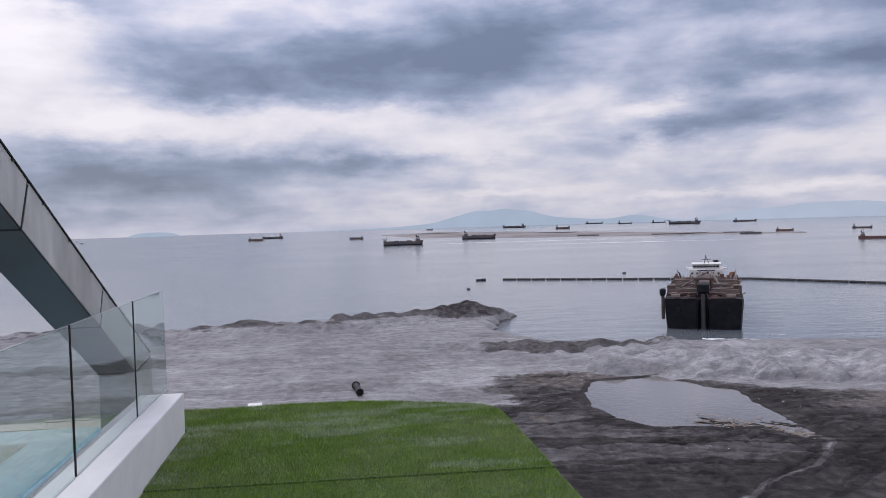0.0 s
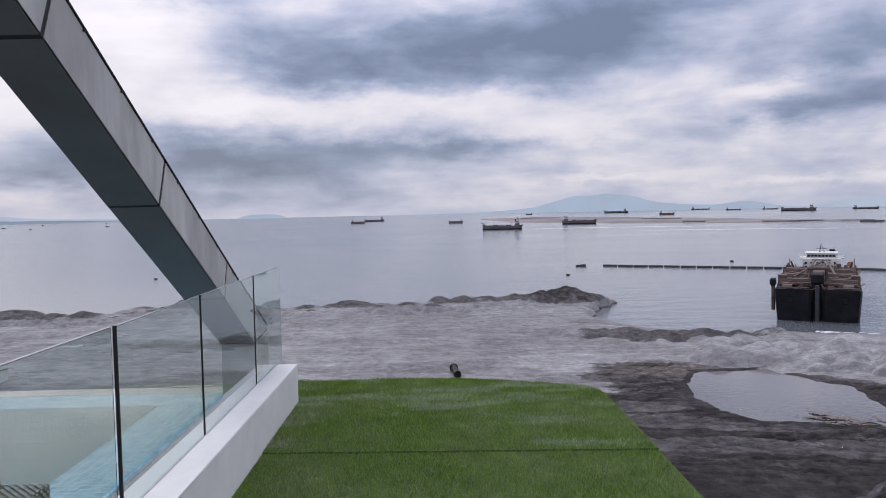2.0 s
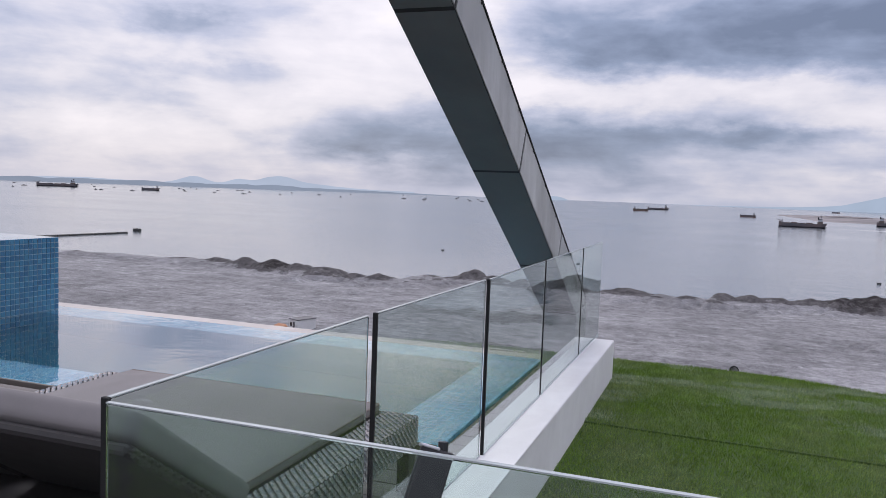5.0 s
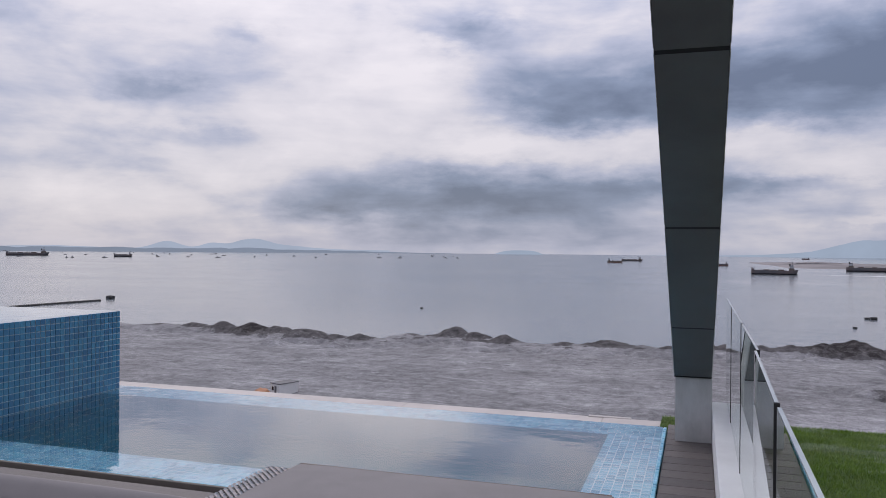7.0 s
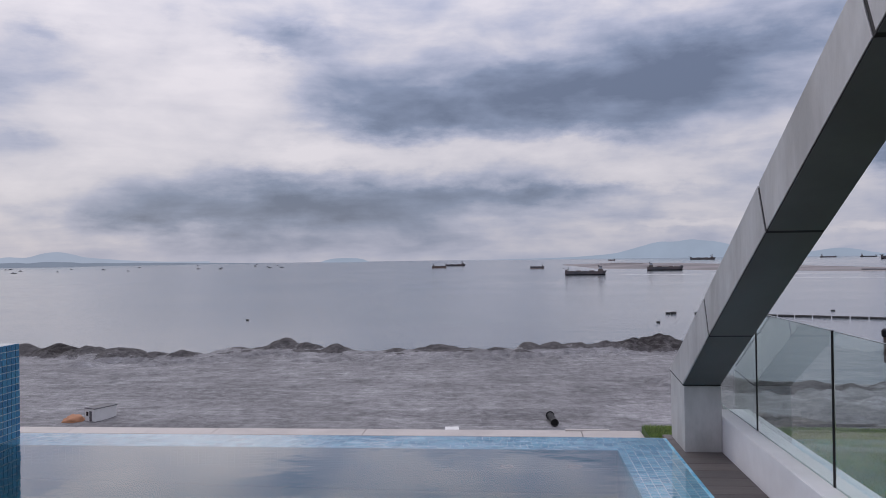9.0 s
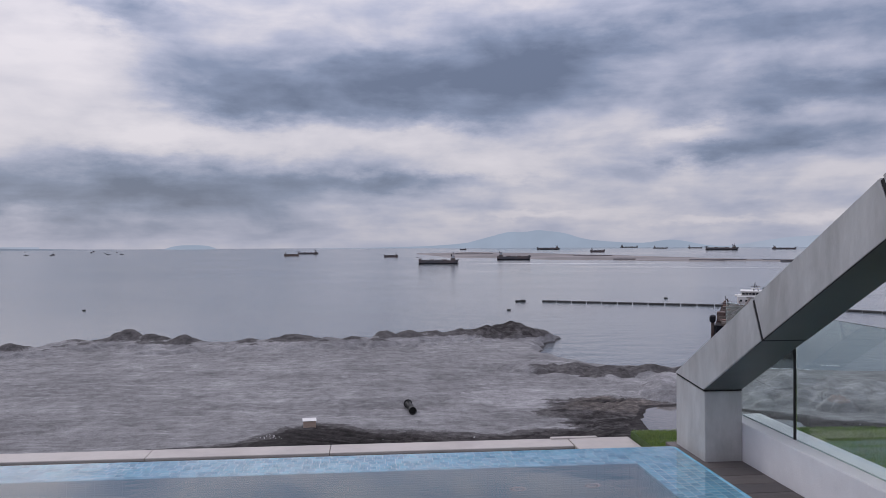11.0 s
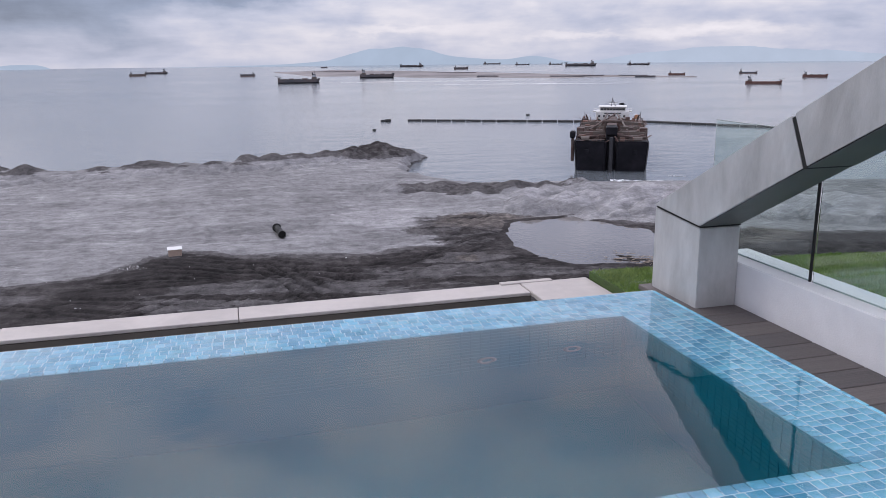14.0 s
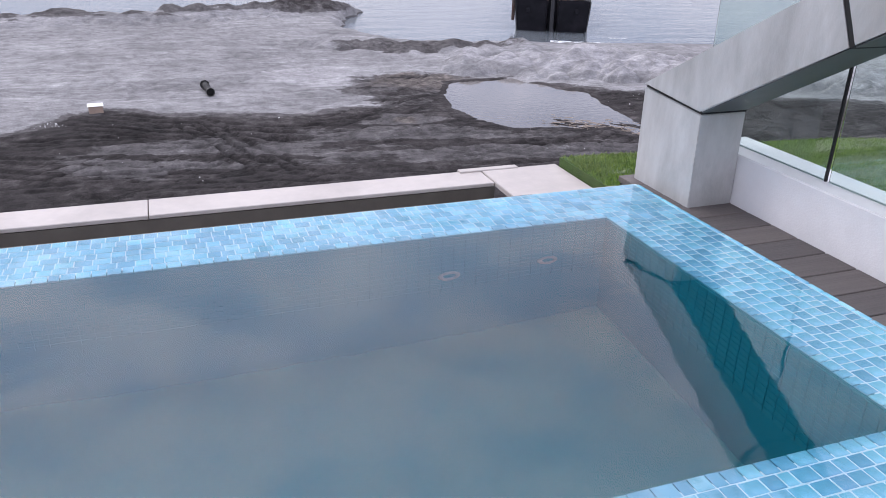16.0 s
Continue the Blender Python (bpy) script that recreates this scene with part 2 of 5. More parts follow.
def sand_ground():
    """Dry pale sand, dark soaked sand and brown silt, sorted by the masks stored with the ground, heap shade among
    them; wheel marks run across.
    """
    m = bpy.data.materials.new("dredged_sand")
    m.use_nodes = True
    nt = m.node_tree
    b = nt.nodes["Principled BSDF"]
    at = nt.nodes.new("ShaderNodeAttribute")
    at.attribute_name = "soil"
    sep = nt.nodes.new("ShaderNodeSeparateColor")
    link(nt, at.outputs["Color"], sep.inputs[0])
    wet_shade, brown, pale = sep.outputs
    track = at.outputs["Alpha"]
    obj = nt.nodes.new("ShaderNodeTexCoord").outputs["Object"]

    def turned(angle, sx, sy):
        mp = nt.nodes.new("ShaderNodeMapping")
        mp.inputs["Rotation"].default_value = (0, 0, angle)
        mp.inputs["Scale"].default_value = (sx, sy, 1)
        link(nt, obj, mp.inputs[0])
        return mp.outputs[0]

    def grey(fac, stops):
        return ramp_node(nt, fac, [(p, (v, v, v)) for p, v in stops])

    patch = noise_node(nt, obj, 0.05, 8, 0.62, 0.3)
    clod = noise_node(nt, turned(0.2, 1.15, 0.8), 0.45, 9, 0.70)
    grain = noise_node(nt, obj, 3.5, 5, 0.7)
    edge = math_node(nt, "MULTIPLY", math_node(nt, "SUBTRACT", noise_node(nt, obj, 0.22, 9, 0.72), 0.5), 0.9)
    dry = ramp_node(nt, patch, [(0.34, (0.22, 0.215, 0.22)), (0.5, (0.275, 0.27, 0.275)), (0.64, (0.335, 0.33, 0.335))])
    psel = grey(math_node(nt, "ADD", pale, math_node(nt, "MULTIPLY", edge, 0.7)), [(0.36, 0.0), (0.5, 1.0)])
    dry = mix_node(nt, math_node(nt, "MULTIPLY", psel, 0.75), dry, (0.40, 0.39, 0.40))
    silt = ramp_node(nt, clod, [(0.32, (0.075, 0.065, 0.060)), (0.5, (0.125, 0.11, 0.102)), (0.68, (0.20, 0.175, 0.16))])
    soak = math_node(nt, "ADD", math_node(nt, "MULTIPLY", patch, 0.5), math_node(nt, "MULTIPLY", clod, 0.5))
    dark = ramp_node(nt, soak, [(0.36, (0.021, 0.0185, 0.019)), (0.5, (0.043, 0.038, 0.038)), (0.62, (0.085, 0.077, 0.077))])
    # soil half dried, between the black mud and the pale sand
    mid = ramp_node(nt, clod, [(0.33, (0.075, 0.07, 0.071)), (0.67, (0.135, 0.127, 0.128))])
    col = mix_node(nt, grey(math_node(nt, "ADD", wet_shade, edge), [(0.24, 0.0), (0.34, 1.0)]), dry, mid)
    col = mix_node(nt, grey(math_node(nt, "ADD", brown, edge), [(0.4, 0.0), (0.56, 1.0)]), col, silt)
    col = mix_node(nt, grey(math_node(nt, "ADD", wet_shade, edge), [(0.52, 0.0), (0.62, 1.0)]), col, dark)
    # thin wheel and blade marks, four sets that cross
    marks = None
    for turn, across, size in ((0.30, 0.16, 0.19), (-0.5, 0.14, 0.15), (1.0, 0.16, 0.17), (-1.2, 0.16, 0.16)):
        n = noise_node(nt, turned(turn, across, 1.0), size, 5, 0.55, 0.25)
        k = grey(n, [(0.40, 1.0), (0.43, 0.62), (0.455, 1.0), (0.51, 1.0), (0.525, 1.34), (0.54, 1.0), (0.585, 0.66), (0.60, 1.0)])
        marks = k if marks is None else mix_node(nt, 1.0, marks, k, "MULTIPLY")
    blot = noise_node(nt, obj, 0.16, 6, 0.6, 0.6)
    col = mix_node(nt, 1.0, col, grey(blot, [(0.36, 0.89), (0.5, 1.0), (0.62, 1.08)]), "MULTIPLY")
    col = mix_node(nt, 0.38, col, mix_node(nt, 1.0, col, marks, "MULTIPLY"))
    col = mix_node(nt, track, col, mix_node(nt, 1.0, col, (0.16, 0.155, 0.16), "MULTIPLY"))
    col = mix_node(nt, 1.0, col, grey(clod, [(0.32, 0.74), (0.5, 1.0), (0.68, 1.18)]), "MULTIPLY")
    col = mix_node(nt, 1.0, col, grey(grain, [(0.3, 0.78), (0.7, 1.2)]), "MULTIPLY")
    link(nt, col, b.inputs["Base Color"])
    b.inputs["Roughness"].default_value = 0.9
    b.inputs["Specular IOR Level"].default_value = 0.15
    height = math_node(nt, "ADD", math_node(nt, "MULTIPLY", clod, 0.8), math_node(nt, "MULTIPLY", grain, 0.12))
    bn = nt.nodes.new("ShaderNodeBump")
    bn.inputs["Strength"].default_value, bn.inputs["Distance"].default_value = 0.8, 1.0
    link(nt, height, bn.inputs["Height"])
    link(nt, bn.outputs[0], b.inputs["Normal"])
    return m


SAND = sand_ground()
SEAWATER = sea_water()
POOLWATER = water("pool_water", (0.86, 0.96, 0.98), 0.0, ((1.2, 0.0035, 0.7), (4.5, 0.0010, 0.6), (11.0, 0.0007, 0.7)), 1.0, 1.52, 0.85, 0.003)
PONDWATER = water("pond_water", (0.16, 0.145, 0.135), 0.03, ((0.8, 0.02, 1.0),), 0.0, 1.75)
GLASS = pane_glass("green_tinted_glass", (0.755, 0.86, 0.83))
WHITE = material("white_painted_render", (0.76, 0.755, 0.765), 0.55, vary=0.05, vary_scale=5, bump=0.002, bump_scale=90, second=(0.70, 0.69, 0.70), second_scale=1.2)
CLAD = material("weathered_grey_cladding", (0.48, 0.48, 0.476), 0.42, metal=0.0, vary=0.22, vary_scale=5, bump=0.001, bump_scale=140,
                second=(0.35, 0.345, 0.336), second_scale=2.2, stretch=(1, 1, 0.35))
# darker than the cladding: the beam's underside shade is put into this grey
SOFFIT = material("soffit_shade_grey", (0.105, 0.115, 0.115), 0.5, vary=0.12, vary_scale=3, second=(0.085, 0.09, 0.09), second_scale=1.0)
# pale colour for the painted highlight on glass edges and for the bottom seal
EDGEGLASS = material("edge_highlight_and_seal", (0.46, 0.50, 0.50), 0.15, vary=0.05)
SEAL = material("black_rubber_seal", (0.006, 0.006, 0.0065), 0.7, vary=0.2)
LAWN = material("artificial_turf_backing", (0.06, 0.11, 0.022), 0.9, vary=0.25, vary_scale=30, second=(0.07, 0.11, 0.03), second_scale=2.0, bump=0.01, bump_scale=220)
DECKWOOD = material("weathered_deck_wood", (0.104, 0.090, 0.086), 0.6, vary=0.32, vary_scale=14, per="plank", bump=0.002, bump_scale=50, stretch=(0.12, 3, 1))
TILE = material("blue_stone_tile", (0.13, 0.44, 0.62), 0.3, vary=0.20, vary_scale=9, per="object", second=(0.25, 0.53, 0.71), second_scale=7, bump=0.0012, bump_scale=60)
TILE_FIELD = material("blue_stone_tile_field", (0.13, 0.44, 0.62), 0.3, vary=0.20, vary_scale=9, per="island", second=(0.25, 0.53, 0.71), second_scale=7, bump=0.0012, bump_scale=60)
MOSAIC = material("glazed_blue_mosaic", (0.035, 0.17, 0.30), 0.16, vary=0.25, vary_scale=20, per="object")
MOSAIC_FIELD = material("glazed_blue_mosaic_field", (0.035, 0.17, 0.30), 0.16, vary=0.25, vary_scale=20, per="island")
GROUT = material("pale_grout", (0.62, 0.76, 0.83), 0.8, vary=0.12, vary_scale=20)
GROUT_BLUE = material("grey_blue_grout", (0.42, 0.54, 0.60), 0.8, vary=0.12, vary_scale=20)
BASIN = material("deep_pool_lining", (0.0, 0.17, 0.22), 0.7, vary=0.05, vary_scale=2, second=(0.0, 0.18, 0.23), second_scale=1.0)
BASIN_WALL = material("pool_wall_grout", (0.0, 0.205, 0.29), 0.7, vary=0.05, vary_scale=2)
FITTING = material("grey_blue_plastic", (0.16, 0.27, 0.31), 0.5, vary=0.1)
STONE = material("beige_coping_stone", (0.50, 0.455, 0.425), 0.6, vary=0.07, vary_scale=12, second=(0.43, 0.39, 0.365), second_scale=1.6, bump=0.001, bump_scale=120)
CONCRETE = material("plain_concrete", (0.30, 0.29, 0.28), 0.8, vary=0.15, vary_scale=3, bump=0.003, bump_scale=40)
TROUGH = material("dark_trough_lining", (0.12, 0.105, 0.09), 0.6, vary=0.2, vary_scale=6)
WICKER = material("grey_brown_wicker", (0.34, 0.33, 0.33), 0.35, vary=0.25, vary_scale=40, per="island")
# near-black paints in the shade between wicker strands and under deck boards
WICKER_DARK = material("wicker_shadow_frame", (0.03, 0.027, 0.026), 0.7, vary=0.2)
CUSHION = material("taupe_outdoor_fabric", (0.235, 0.218, 0.215), 0.9, vary=0.06, vary_scale=300, bump=0.0008, bump_scale=500, second=(0.215, 0.20, 0.197), second_scale=2.5)
PIPING = material("taupe_piping", (0.18, 0.15, 0.13), 0.8, vary=0.1)
BLACKPLASTIC = material("black_plastic", (0.015, 0.015, 0.017), 0.4, vary=0.15, bump=0.0004, bump_scale=300)
GREYMETAL = material("brushed_grey_metal", (0.5, 0.5, 0.52), 0.35, 1.0, vary=0.1)
# blue of distance haze is painted into these glowing colours
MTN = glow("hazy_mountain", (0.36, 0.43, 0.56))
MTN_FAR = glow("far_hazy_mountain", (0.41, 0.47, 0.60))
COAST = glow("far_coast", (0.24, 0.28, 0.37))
HULL_BLACK = material("black_hull_paint", (0.012, 0.012, 0.016), 0.6, spec=0.15, vary=0.3, vary_scale=0.5, second=(0.018, 0.017, 0.022), second_scale=0.25)
# distance haze is mixed into this hull grey
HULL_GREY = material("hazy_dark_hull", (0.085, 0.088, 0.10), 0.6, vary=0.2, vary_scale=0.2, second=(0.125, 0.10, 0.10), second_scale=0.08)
HULL_RED = material("rusty_red_hull", (0.15, 0.075, 0.062), 0.7, vary=0.25, vary_scale=0.4)
RUST = material("rusty_deck_steel", (0.085, 0.05, 0.043), 0.8, vary=0.35, vary_scale=0.8, second=(0.12, 0.095, 0.085), second_scale=0.4)
# duller copy of the ship white, with distance haze put into the colour
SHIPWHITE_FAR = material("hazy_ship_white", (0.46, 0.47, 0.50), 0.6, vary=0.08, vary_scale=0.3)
SHIPWHITE = material("ship_white_paint", (0.72, 0.71, 0.69), 0.5, vary=0.08, vary_scale=0.6)
BUFF = material("faded_buff_paint", (0.14, 0.115, 0.10), 0.7, vary=0.2, vary_scale=1.0)
WINDOWDARK = material("dark_window", (0.02, 0.025, 0.03), 0.15, vary=0.1)
SPRAY = material("sandy_spray", (0.045, 0.045, 0.05), 0.9, vary=0.3, vary_scale=0.7)
FOAM = material("white_foam", (0.75, 0.77, 0.8), 0.8, vary=0.15, vary_scale=0.8)
PIPEBLACK = material("black_pipe", (0.02, 0.02, 0.021), 0.5, vary=0.25, vary_scale=1.5)
# sand bank colour with distance haze put in
SPITSAND = material("hazy_spit_sand", (0.27, 0.245, 0.24), 0.9, vary=0.2, vary_scale=0.02, second=(0.14, 0.125, 0.125), second_scale=0.008)
CABINWALL = material("cabin_off_white", (0.62, 0.62, 0.62), 0.6, vary=0.08, vary_scale=1)
TAN = material("tan_boards", (0.42, 0.32, 0.26), 0.8, vary=0.1, vary_scale=1)
DRIFT = material("bleached_driftwood", (0.34, 0.28, 0.23), 0.8, vary=0.2, vary_scale=2)
ORANGE = material("orange_tarp", (0.45, 0.22, 0.12), 0.8, vary=0.2, vary_scale=1)


# ---- mesh helpers ----
def mesh_from(name, bm, mat, smooth=False):
    me = bpy.data.meshes.new(name)
    bm.normal_update()
    bm.to_mesh(me)
    bm.free()
    me.materials.append(mat)
    if smooth:
        for p in me.polygons:
            p.use_smooth = True
    return me


def thing(name, label, category, kind="", group="", at=(0, 0, 0), turn=0):
    ob = new(name)
    ob.matrix_world = pose(*at, 0, 0, turn)
    return tagged(ob, label, category, group, kind)


def part(name, bm, mat, parent, label="", smooth=False):
    ob = new(name, mesh_from(name, bm, mat, smooth))
    ob.parent = parent
    if label:
        ob["label"] = label
    return ob


def solid(name, bm, mat, label, category, kind="", group="", smooth=False):
    return tagged(new(name, mesh_from(name, bm, mat, smooth)), label, category, group, kind)


def add_box(bm, x0, x1, y0, y1, z0, z1, bevel=0.0, segs=1):
    r = bmesh.ops.create_cube(bm, size=1)
    vs = r["verts"]
    for v in vs:
        v.co = Vector(((x0 + x1) / 2 + v.co.x * (x1 - x0), (y0 + y1) / 2 + v.co.y * (y1 - y0), (z0 + z1) / 2 + v.co.z * (z1 - z0)))
    if bevel:
        es = list({e for v in vs for e in v.link_edges})
        bmesh.ops.bevel(bm, geom=es, offset=bevel, segments=segs, affect="EDGES", profile=0.5)
    return bm


def box(x0, x1, y0, y1, z0, z1, bevel=0.0, segs=1):
    return add_box(bmesh.new(), x0, x1, y0, y1, z0, z1, bevel, segs)


def add_rod(bm, a, b, r0, r1=None, n=10):
    a, b = Vector(a), Vector(b)
    d = b - a
    m = Matrix.Translation((a + b) / 2) @ d.to_track_quat("Z", "Y").to_matrix().to_4x4()
    bmesh.ops.create_cone(bm, cap_ends=True, segments=n, radius1=r0, radius2=r0 if r1 is None else r1, depth=d.length, matrix=m)
    return bm


def rod(a, b, r0, r1=None, n=10):
    return add_rod(bmesh.new(), a, b, r0, r1, n)


def prism(points, z0, z1, bevel=0.0):
    """A plate with that outline (x, y), counter-clockwise."""
    bm = bmesh.new()
    lo = [bm.verts.new((x, y, z0)) for x, y in points]
    hi = [bm.verts.new((x, y, z1)) for x, y in points]
    n = len(points)
    bm.faces.new(hi)
    bm.faces.new(lo[::-1])
    for i in range(n):
        j = (i + 1) % n
        bm.faces.new((lo[i], lo[j], hi[j], hi[i]))
    if bevel:
        bmesh.ops.bevel(bm, geom=[e for e in bm.edges if all(v in hi for v in e.verts)], offset=bevel, segments=2, affect="EDGES")
    return bm


def side_prism(points, x0, x1, bevel=0.0):
    """A body whose outline in the plane of y and z is given, from x0 to x1."""
    bm = prism([(y, z) for y, z in points], x0, x1)
    for v in bm.verts:
        v.co = Vector((v.co.z, v.co.x, v.co.y))
    bmesh.ops.recalc_face_normals(bm, faces=bm.faces)
    if bevel:
        bmesh.ops.bevel(bm, geom=list(bm.edges), offset=bevel, segments=2, affect="EDGES")
    return bm


def from_data(name, verts, faces, mat):
    me = bpy.data.meshes.new(name)
    me.from_pydata(verts, [], faces)
    me.materials.append(mat)
    return me


def lattice(ix, iy, seed):
    h = (ix * 374761393 + iy * 668265263 + seed * 1442695041).astype(np.int64)
    h = (h ^ (h >> 13)) * 1274126177
    return ((h ^ (h >> 16)) & 0xFFFF) / 65535.0


def smooth_noise(x, y, seed=0):
    ix, iy = np.floor(x).astype(np.int64), np.floor(y).astype(np.int64)
    fx, fy = x - ix, y - iy
    fx, fy = fx * fx * (3 - 2 * fx), fy * fy * (3 - 2 * fy)
    a, b = lattice(ix, iy, seed), lattice(ix + 1, iy, seed)
    c, d = lattice(ix, iy + 1, seed), lattice(ix + 1, iy + 1, seed)
    return (a * (1 - fx) + b * fx) * (1 - fy) + (c * (1 - fx) + d * fx) * fy


def fbm(x, y, seed=0, octaves=5):
    t, amp, tot = 0.0, 1.0, 0.0
    for o in range(octaves):
        t = t + amp * smooth_noise(x * 2 ** o, y * 2 ** o, seed + o)
        tot += amp
        amp *= 0.5
    return t / tot


# ---- sea, land and distance ----
def smooth(a, b, v):
    t = np.clip((v - a) / (b - a), 0, 1)
    return t * t * (3 - 2 * t)


def polygon_distance(px, py, poly):
    """Negative inside."""
    best = np.full(px.shape, 1e9)
    inside = np.zeros(px.shape, bool)
    n = len(poly)
    for i in range(n):
        (ax, ay), (bx, by) = poly[i], poly[(i + 1) % n]
        dx, dy = bx - ax, by - ay
        t = np.clip(((px - ax) * dx + (py - ay) * dy) / (dx * dx + dy * dy), 0, 1)
        best = np.minimum(best, np.hypot(px - ax - t * dx, py - ay - t * dy))
        if ay != by:
            cross = (ay > py) != (by > py)
            inside ^= cross & (px < (bx - ax) * (py - ay) / (by - ay) + ax)
    return np.where(inside, -best, best)


LAND = ((-460, -60), (-460, 246), (-260, 262), (-200, 266), (-155, 263), (-128, 253), (-107, 250), (-92, 268), (-80, 270), (-61, 260), (-40, 262),
        (-26, 264), (0, 270), (25, 274), (44, 284), (56, 283), (64, 275), (57, 262), (51, 249), (48.5, 237), (48.5, 228), (51.5, 218), (55, 207),
        (61, 203), (74, 199), (86, 196), (125, 184), (200, 160), (400, 104), (400, -60))
POND = ((48, 144), (51, 150), (57, 151), (62, 150.5), (66, 151.5), (68, 146), (69.5, 142.5), (74.4, 135.4), (73.4, 129.7), (73, 126), (71.3, 114.5),
        (70.6, 105), (68, 103.5), (66.9, 106), (65.6, 112.5), (60, 113), (54, 113.6), (50, 115), (46.5, 119), (45, 125), (44.7, 131), (46, 138))
MUD = ((-300, 60), (-80, 116), (-49, 123), (-37, 124), (-28, 126), (-22, 129), (-19, 134), (-15, 138), (-12, 139), (-4, 135.5), (5, 133), (13.7, 130.5),
       (20, 130.5), (26, 132.5), (31, 135), (31, 141), (28, 149), (34, 158), (42, 160), (50, 160), (58, 152), (72, 144), (78, 134), (100, 122), (150, 100), (300, 40), (300, 0), (-300, 0))


def cone(x, y, cx, cy, r, h, seed):
    """A tipped heap at its angle of repose, its top rounded and its flanks gullied."""
    near = (np.abs(x - cx) < 1.6 * r) & (np.abs(y - cy) < 1.6 * r)
    x, y, out = x[near], y[near], np.full(x.shape, -9.0)
    dx, dy = x - cx + (fbm(x * 0.16 + seed, y * 0.16, 7, 4) - 0.5) * 0.55 * r, y - cy + (fbm(x * 0.16, y * 0.16 + seed, 8, 4) - 0.5) * 0.55 * r
    lobes = 1 + 0.10 * np.sin(3 * np.arctan2(dy, dx) + seed * 1.7) + 0.06 * np.sin(7 * np.arctan2(dy, dx) + seed)
    d = np.hypot(dx, dy * 1.08) / (r * lobes)
    out[near] = h * 1.03 * (1.05 - np.sqrt(d * d + 0.008) * 1.06)
    return out


def build_ground():
    gx = np.concatenate([np.linspace(-430, -121, 190), np.linspace(-120, -51, 120), np.linspace(-50.6, 112, 440), np.linspace(113, 380, 120)])
    gy = np.concatenate([np.linspace(12, 80, 22), np.linspace(80.5, 165, 215), np.linspace(165.6, 292, 205), np.linspace(295, 330, 8)])
    x, y = np.meshgrid(gx, gy)
    wob = (fbm(x * 0.06, y * 0.06, 3) - 0.5) * 4 + (fbm(x * 0.25, y * 0.25, 4) - 0.5) * 2.5
    s = -polygon_distance(x, y, LAND) + wob
    z = GROUND - 4.2 * (1 - smooth(-3.5, 3.5, s))
    z = z + (fbm(x * 0.03, y * 0.06, 11) - 0.5) * 1.2 * smooth(4, 30, s)
    # heaps tipped along the outer shore
    rough = (fbm(x * 0.2, y * 0.2, 5) - 0.5) * 1.1 + (fbm(x * 0.7, y * 0.7, 6) - 0.5) * 0.35
    piles = np.full(x.shape, -9.0)
    for k, (cx, cy, r, h) in enumerate(((46, 269, 14, 5.0), (36, 265, 11, 4.0), (27, 262, 11, 3.8), (18, 260, 9, 3.5), (9, 258, 9, 3.5), (2, 257, 8, 3.7), (-9, 252, 9, 2.5),
                         (-27, 252, 13, 3.6), (-34, 247, 9, 2.2), (-41, 250, 11, 2.6), (-61, 251, 10, 3.9), (-72, 257, 9, 3.6), (-82, 262, 11, 4.6), (-96, 256, 12, 2.5),
                         (-107, 240, 10, 3.7), (-118, 240, 12, 3.3), (-129, 241, 13, 4.1), (-146, 250, 10, 4.0), (-157, 253, 11, 4.3), (-170, 254, 11, 4.1), (-184, 256, 10, 3.3),
                         (-132, 226, 6, 2.6), (-111, 228, 5, 2.0), (54, 268, 8, 1.9))):
        piles = np.maximum(piles, cone(x, y, cx, cy, r, h, k))
    # they run together into one ridge on the headland
    piles = np.maximum(piles, (1.7 + 1.4 * fbm(x * 0.12, y * 0.12, 9)) * np.exp(-((y - np.interp(x, (0, 50), (257, 266))) / 6.5) ** 4) * smooth(-3, 1, x) * smooth(58, 50, x))
    piles = np.maximum(piles, (0.6 + 1.9 * fbm(x * 0.10, y * 0.10, 10)) * np.exp(-((s - 12) / 6) ** 4) * (1 - smooth(-6, 0, x)))
    rng = np.random.default_rng(17)
    for k in range(64):
        cx = rng.uniform(-200, 40)
        cy = float(np.interp(cx, (-200, -155, -107, -85, -61, 0, 25, 44), (256, 253, 238, 256, 248, 254, 256, 258))) - rng.uniform(0, 11)
        r = rng.uniform(4, 8)
        piles = np.maximum(piles, cone(x, y, cx, cy, r, r * rng.uniform(0.18, 0.32), k + 40))
    # spoil heaps beyond the pond
    for k, (cx, cy, r, h) in enumerate(((86, 159, 13, 5.2), (93, 157, 12, 4.3), (99, 152, 13, 4.0), (110, 145, 14, 4.2), (122, 137, 14, 4.2), (135, 130, 15, 4.2), (150, 122, 15, 4.0),
                         (78, 158, 9, 3.4), (72, 160, 7.5, 2.6), (66, 163, 7, 2.1), (60, 166, 7, 1.8), (56, 162, 5, 1.3), (62, 157.5, 5, 1.2), (69, 155, 5.5, 1.5),
                         (75, 152, 6, 1.9), (82, 149.5, 6.5, 2.4), (90, 147, 7, 2.5), (97, 143, 7, 2.2), (105, 137, 7, 2.2), (114, 131, 8, 2.3), (70, 167, 7, 2.4), (78, 167, 7, 2.8),
                         (168, 112, 16, 4.0), (190, 102, 18, 4.2), (215, 92, 18, 4.0), (245, 82, 20, 4.0))):
        piles = np.maximum(piles, cone(x, y, cx, cy, r, h, k + 120))
    for k in range(90):
        u = rng.uniform(0, 1)
        cx = 58 + 92 * u
        cy = float(np.interp(cx, (58, 75, 100, 150), (163, 158, 149, 118))) + rng.normal(0, 7)
        r = rng.uniform(2.5, 5.5)
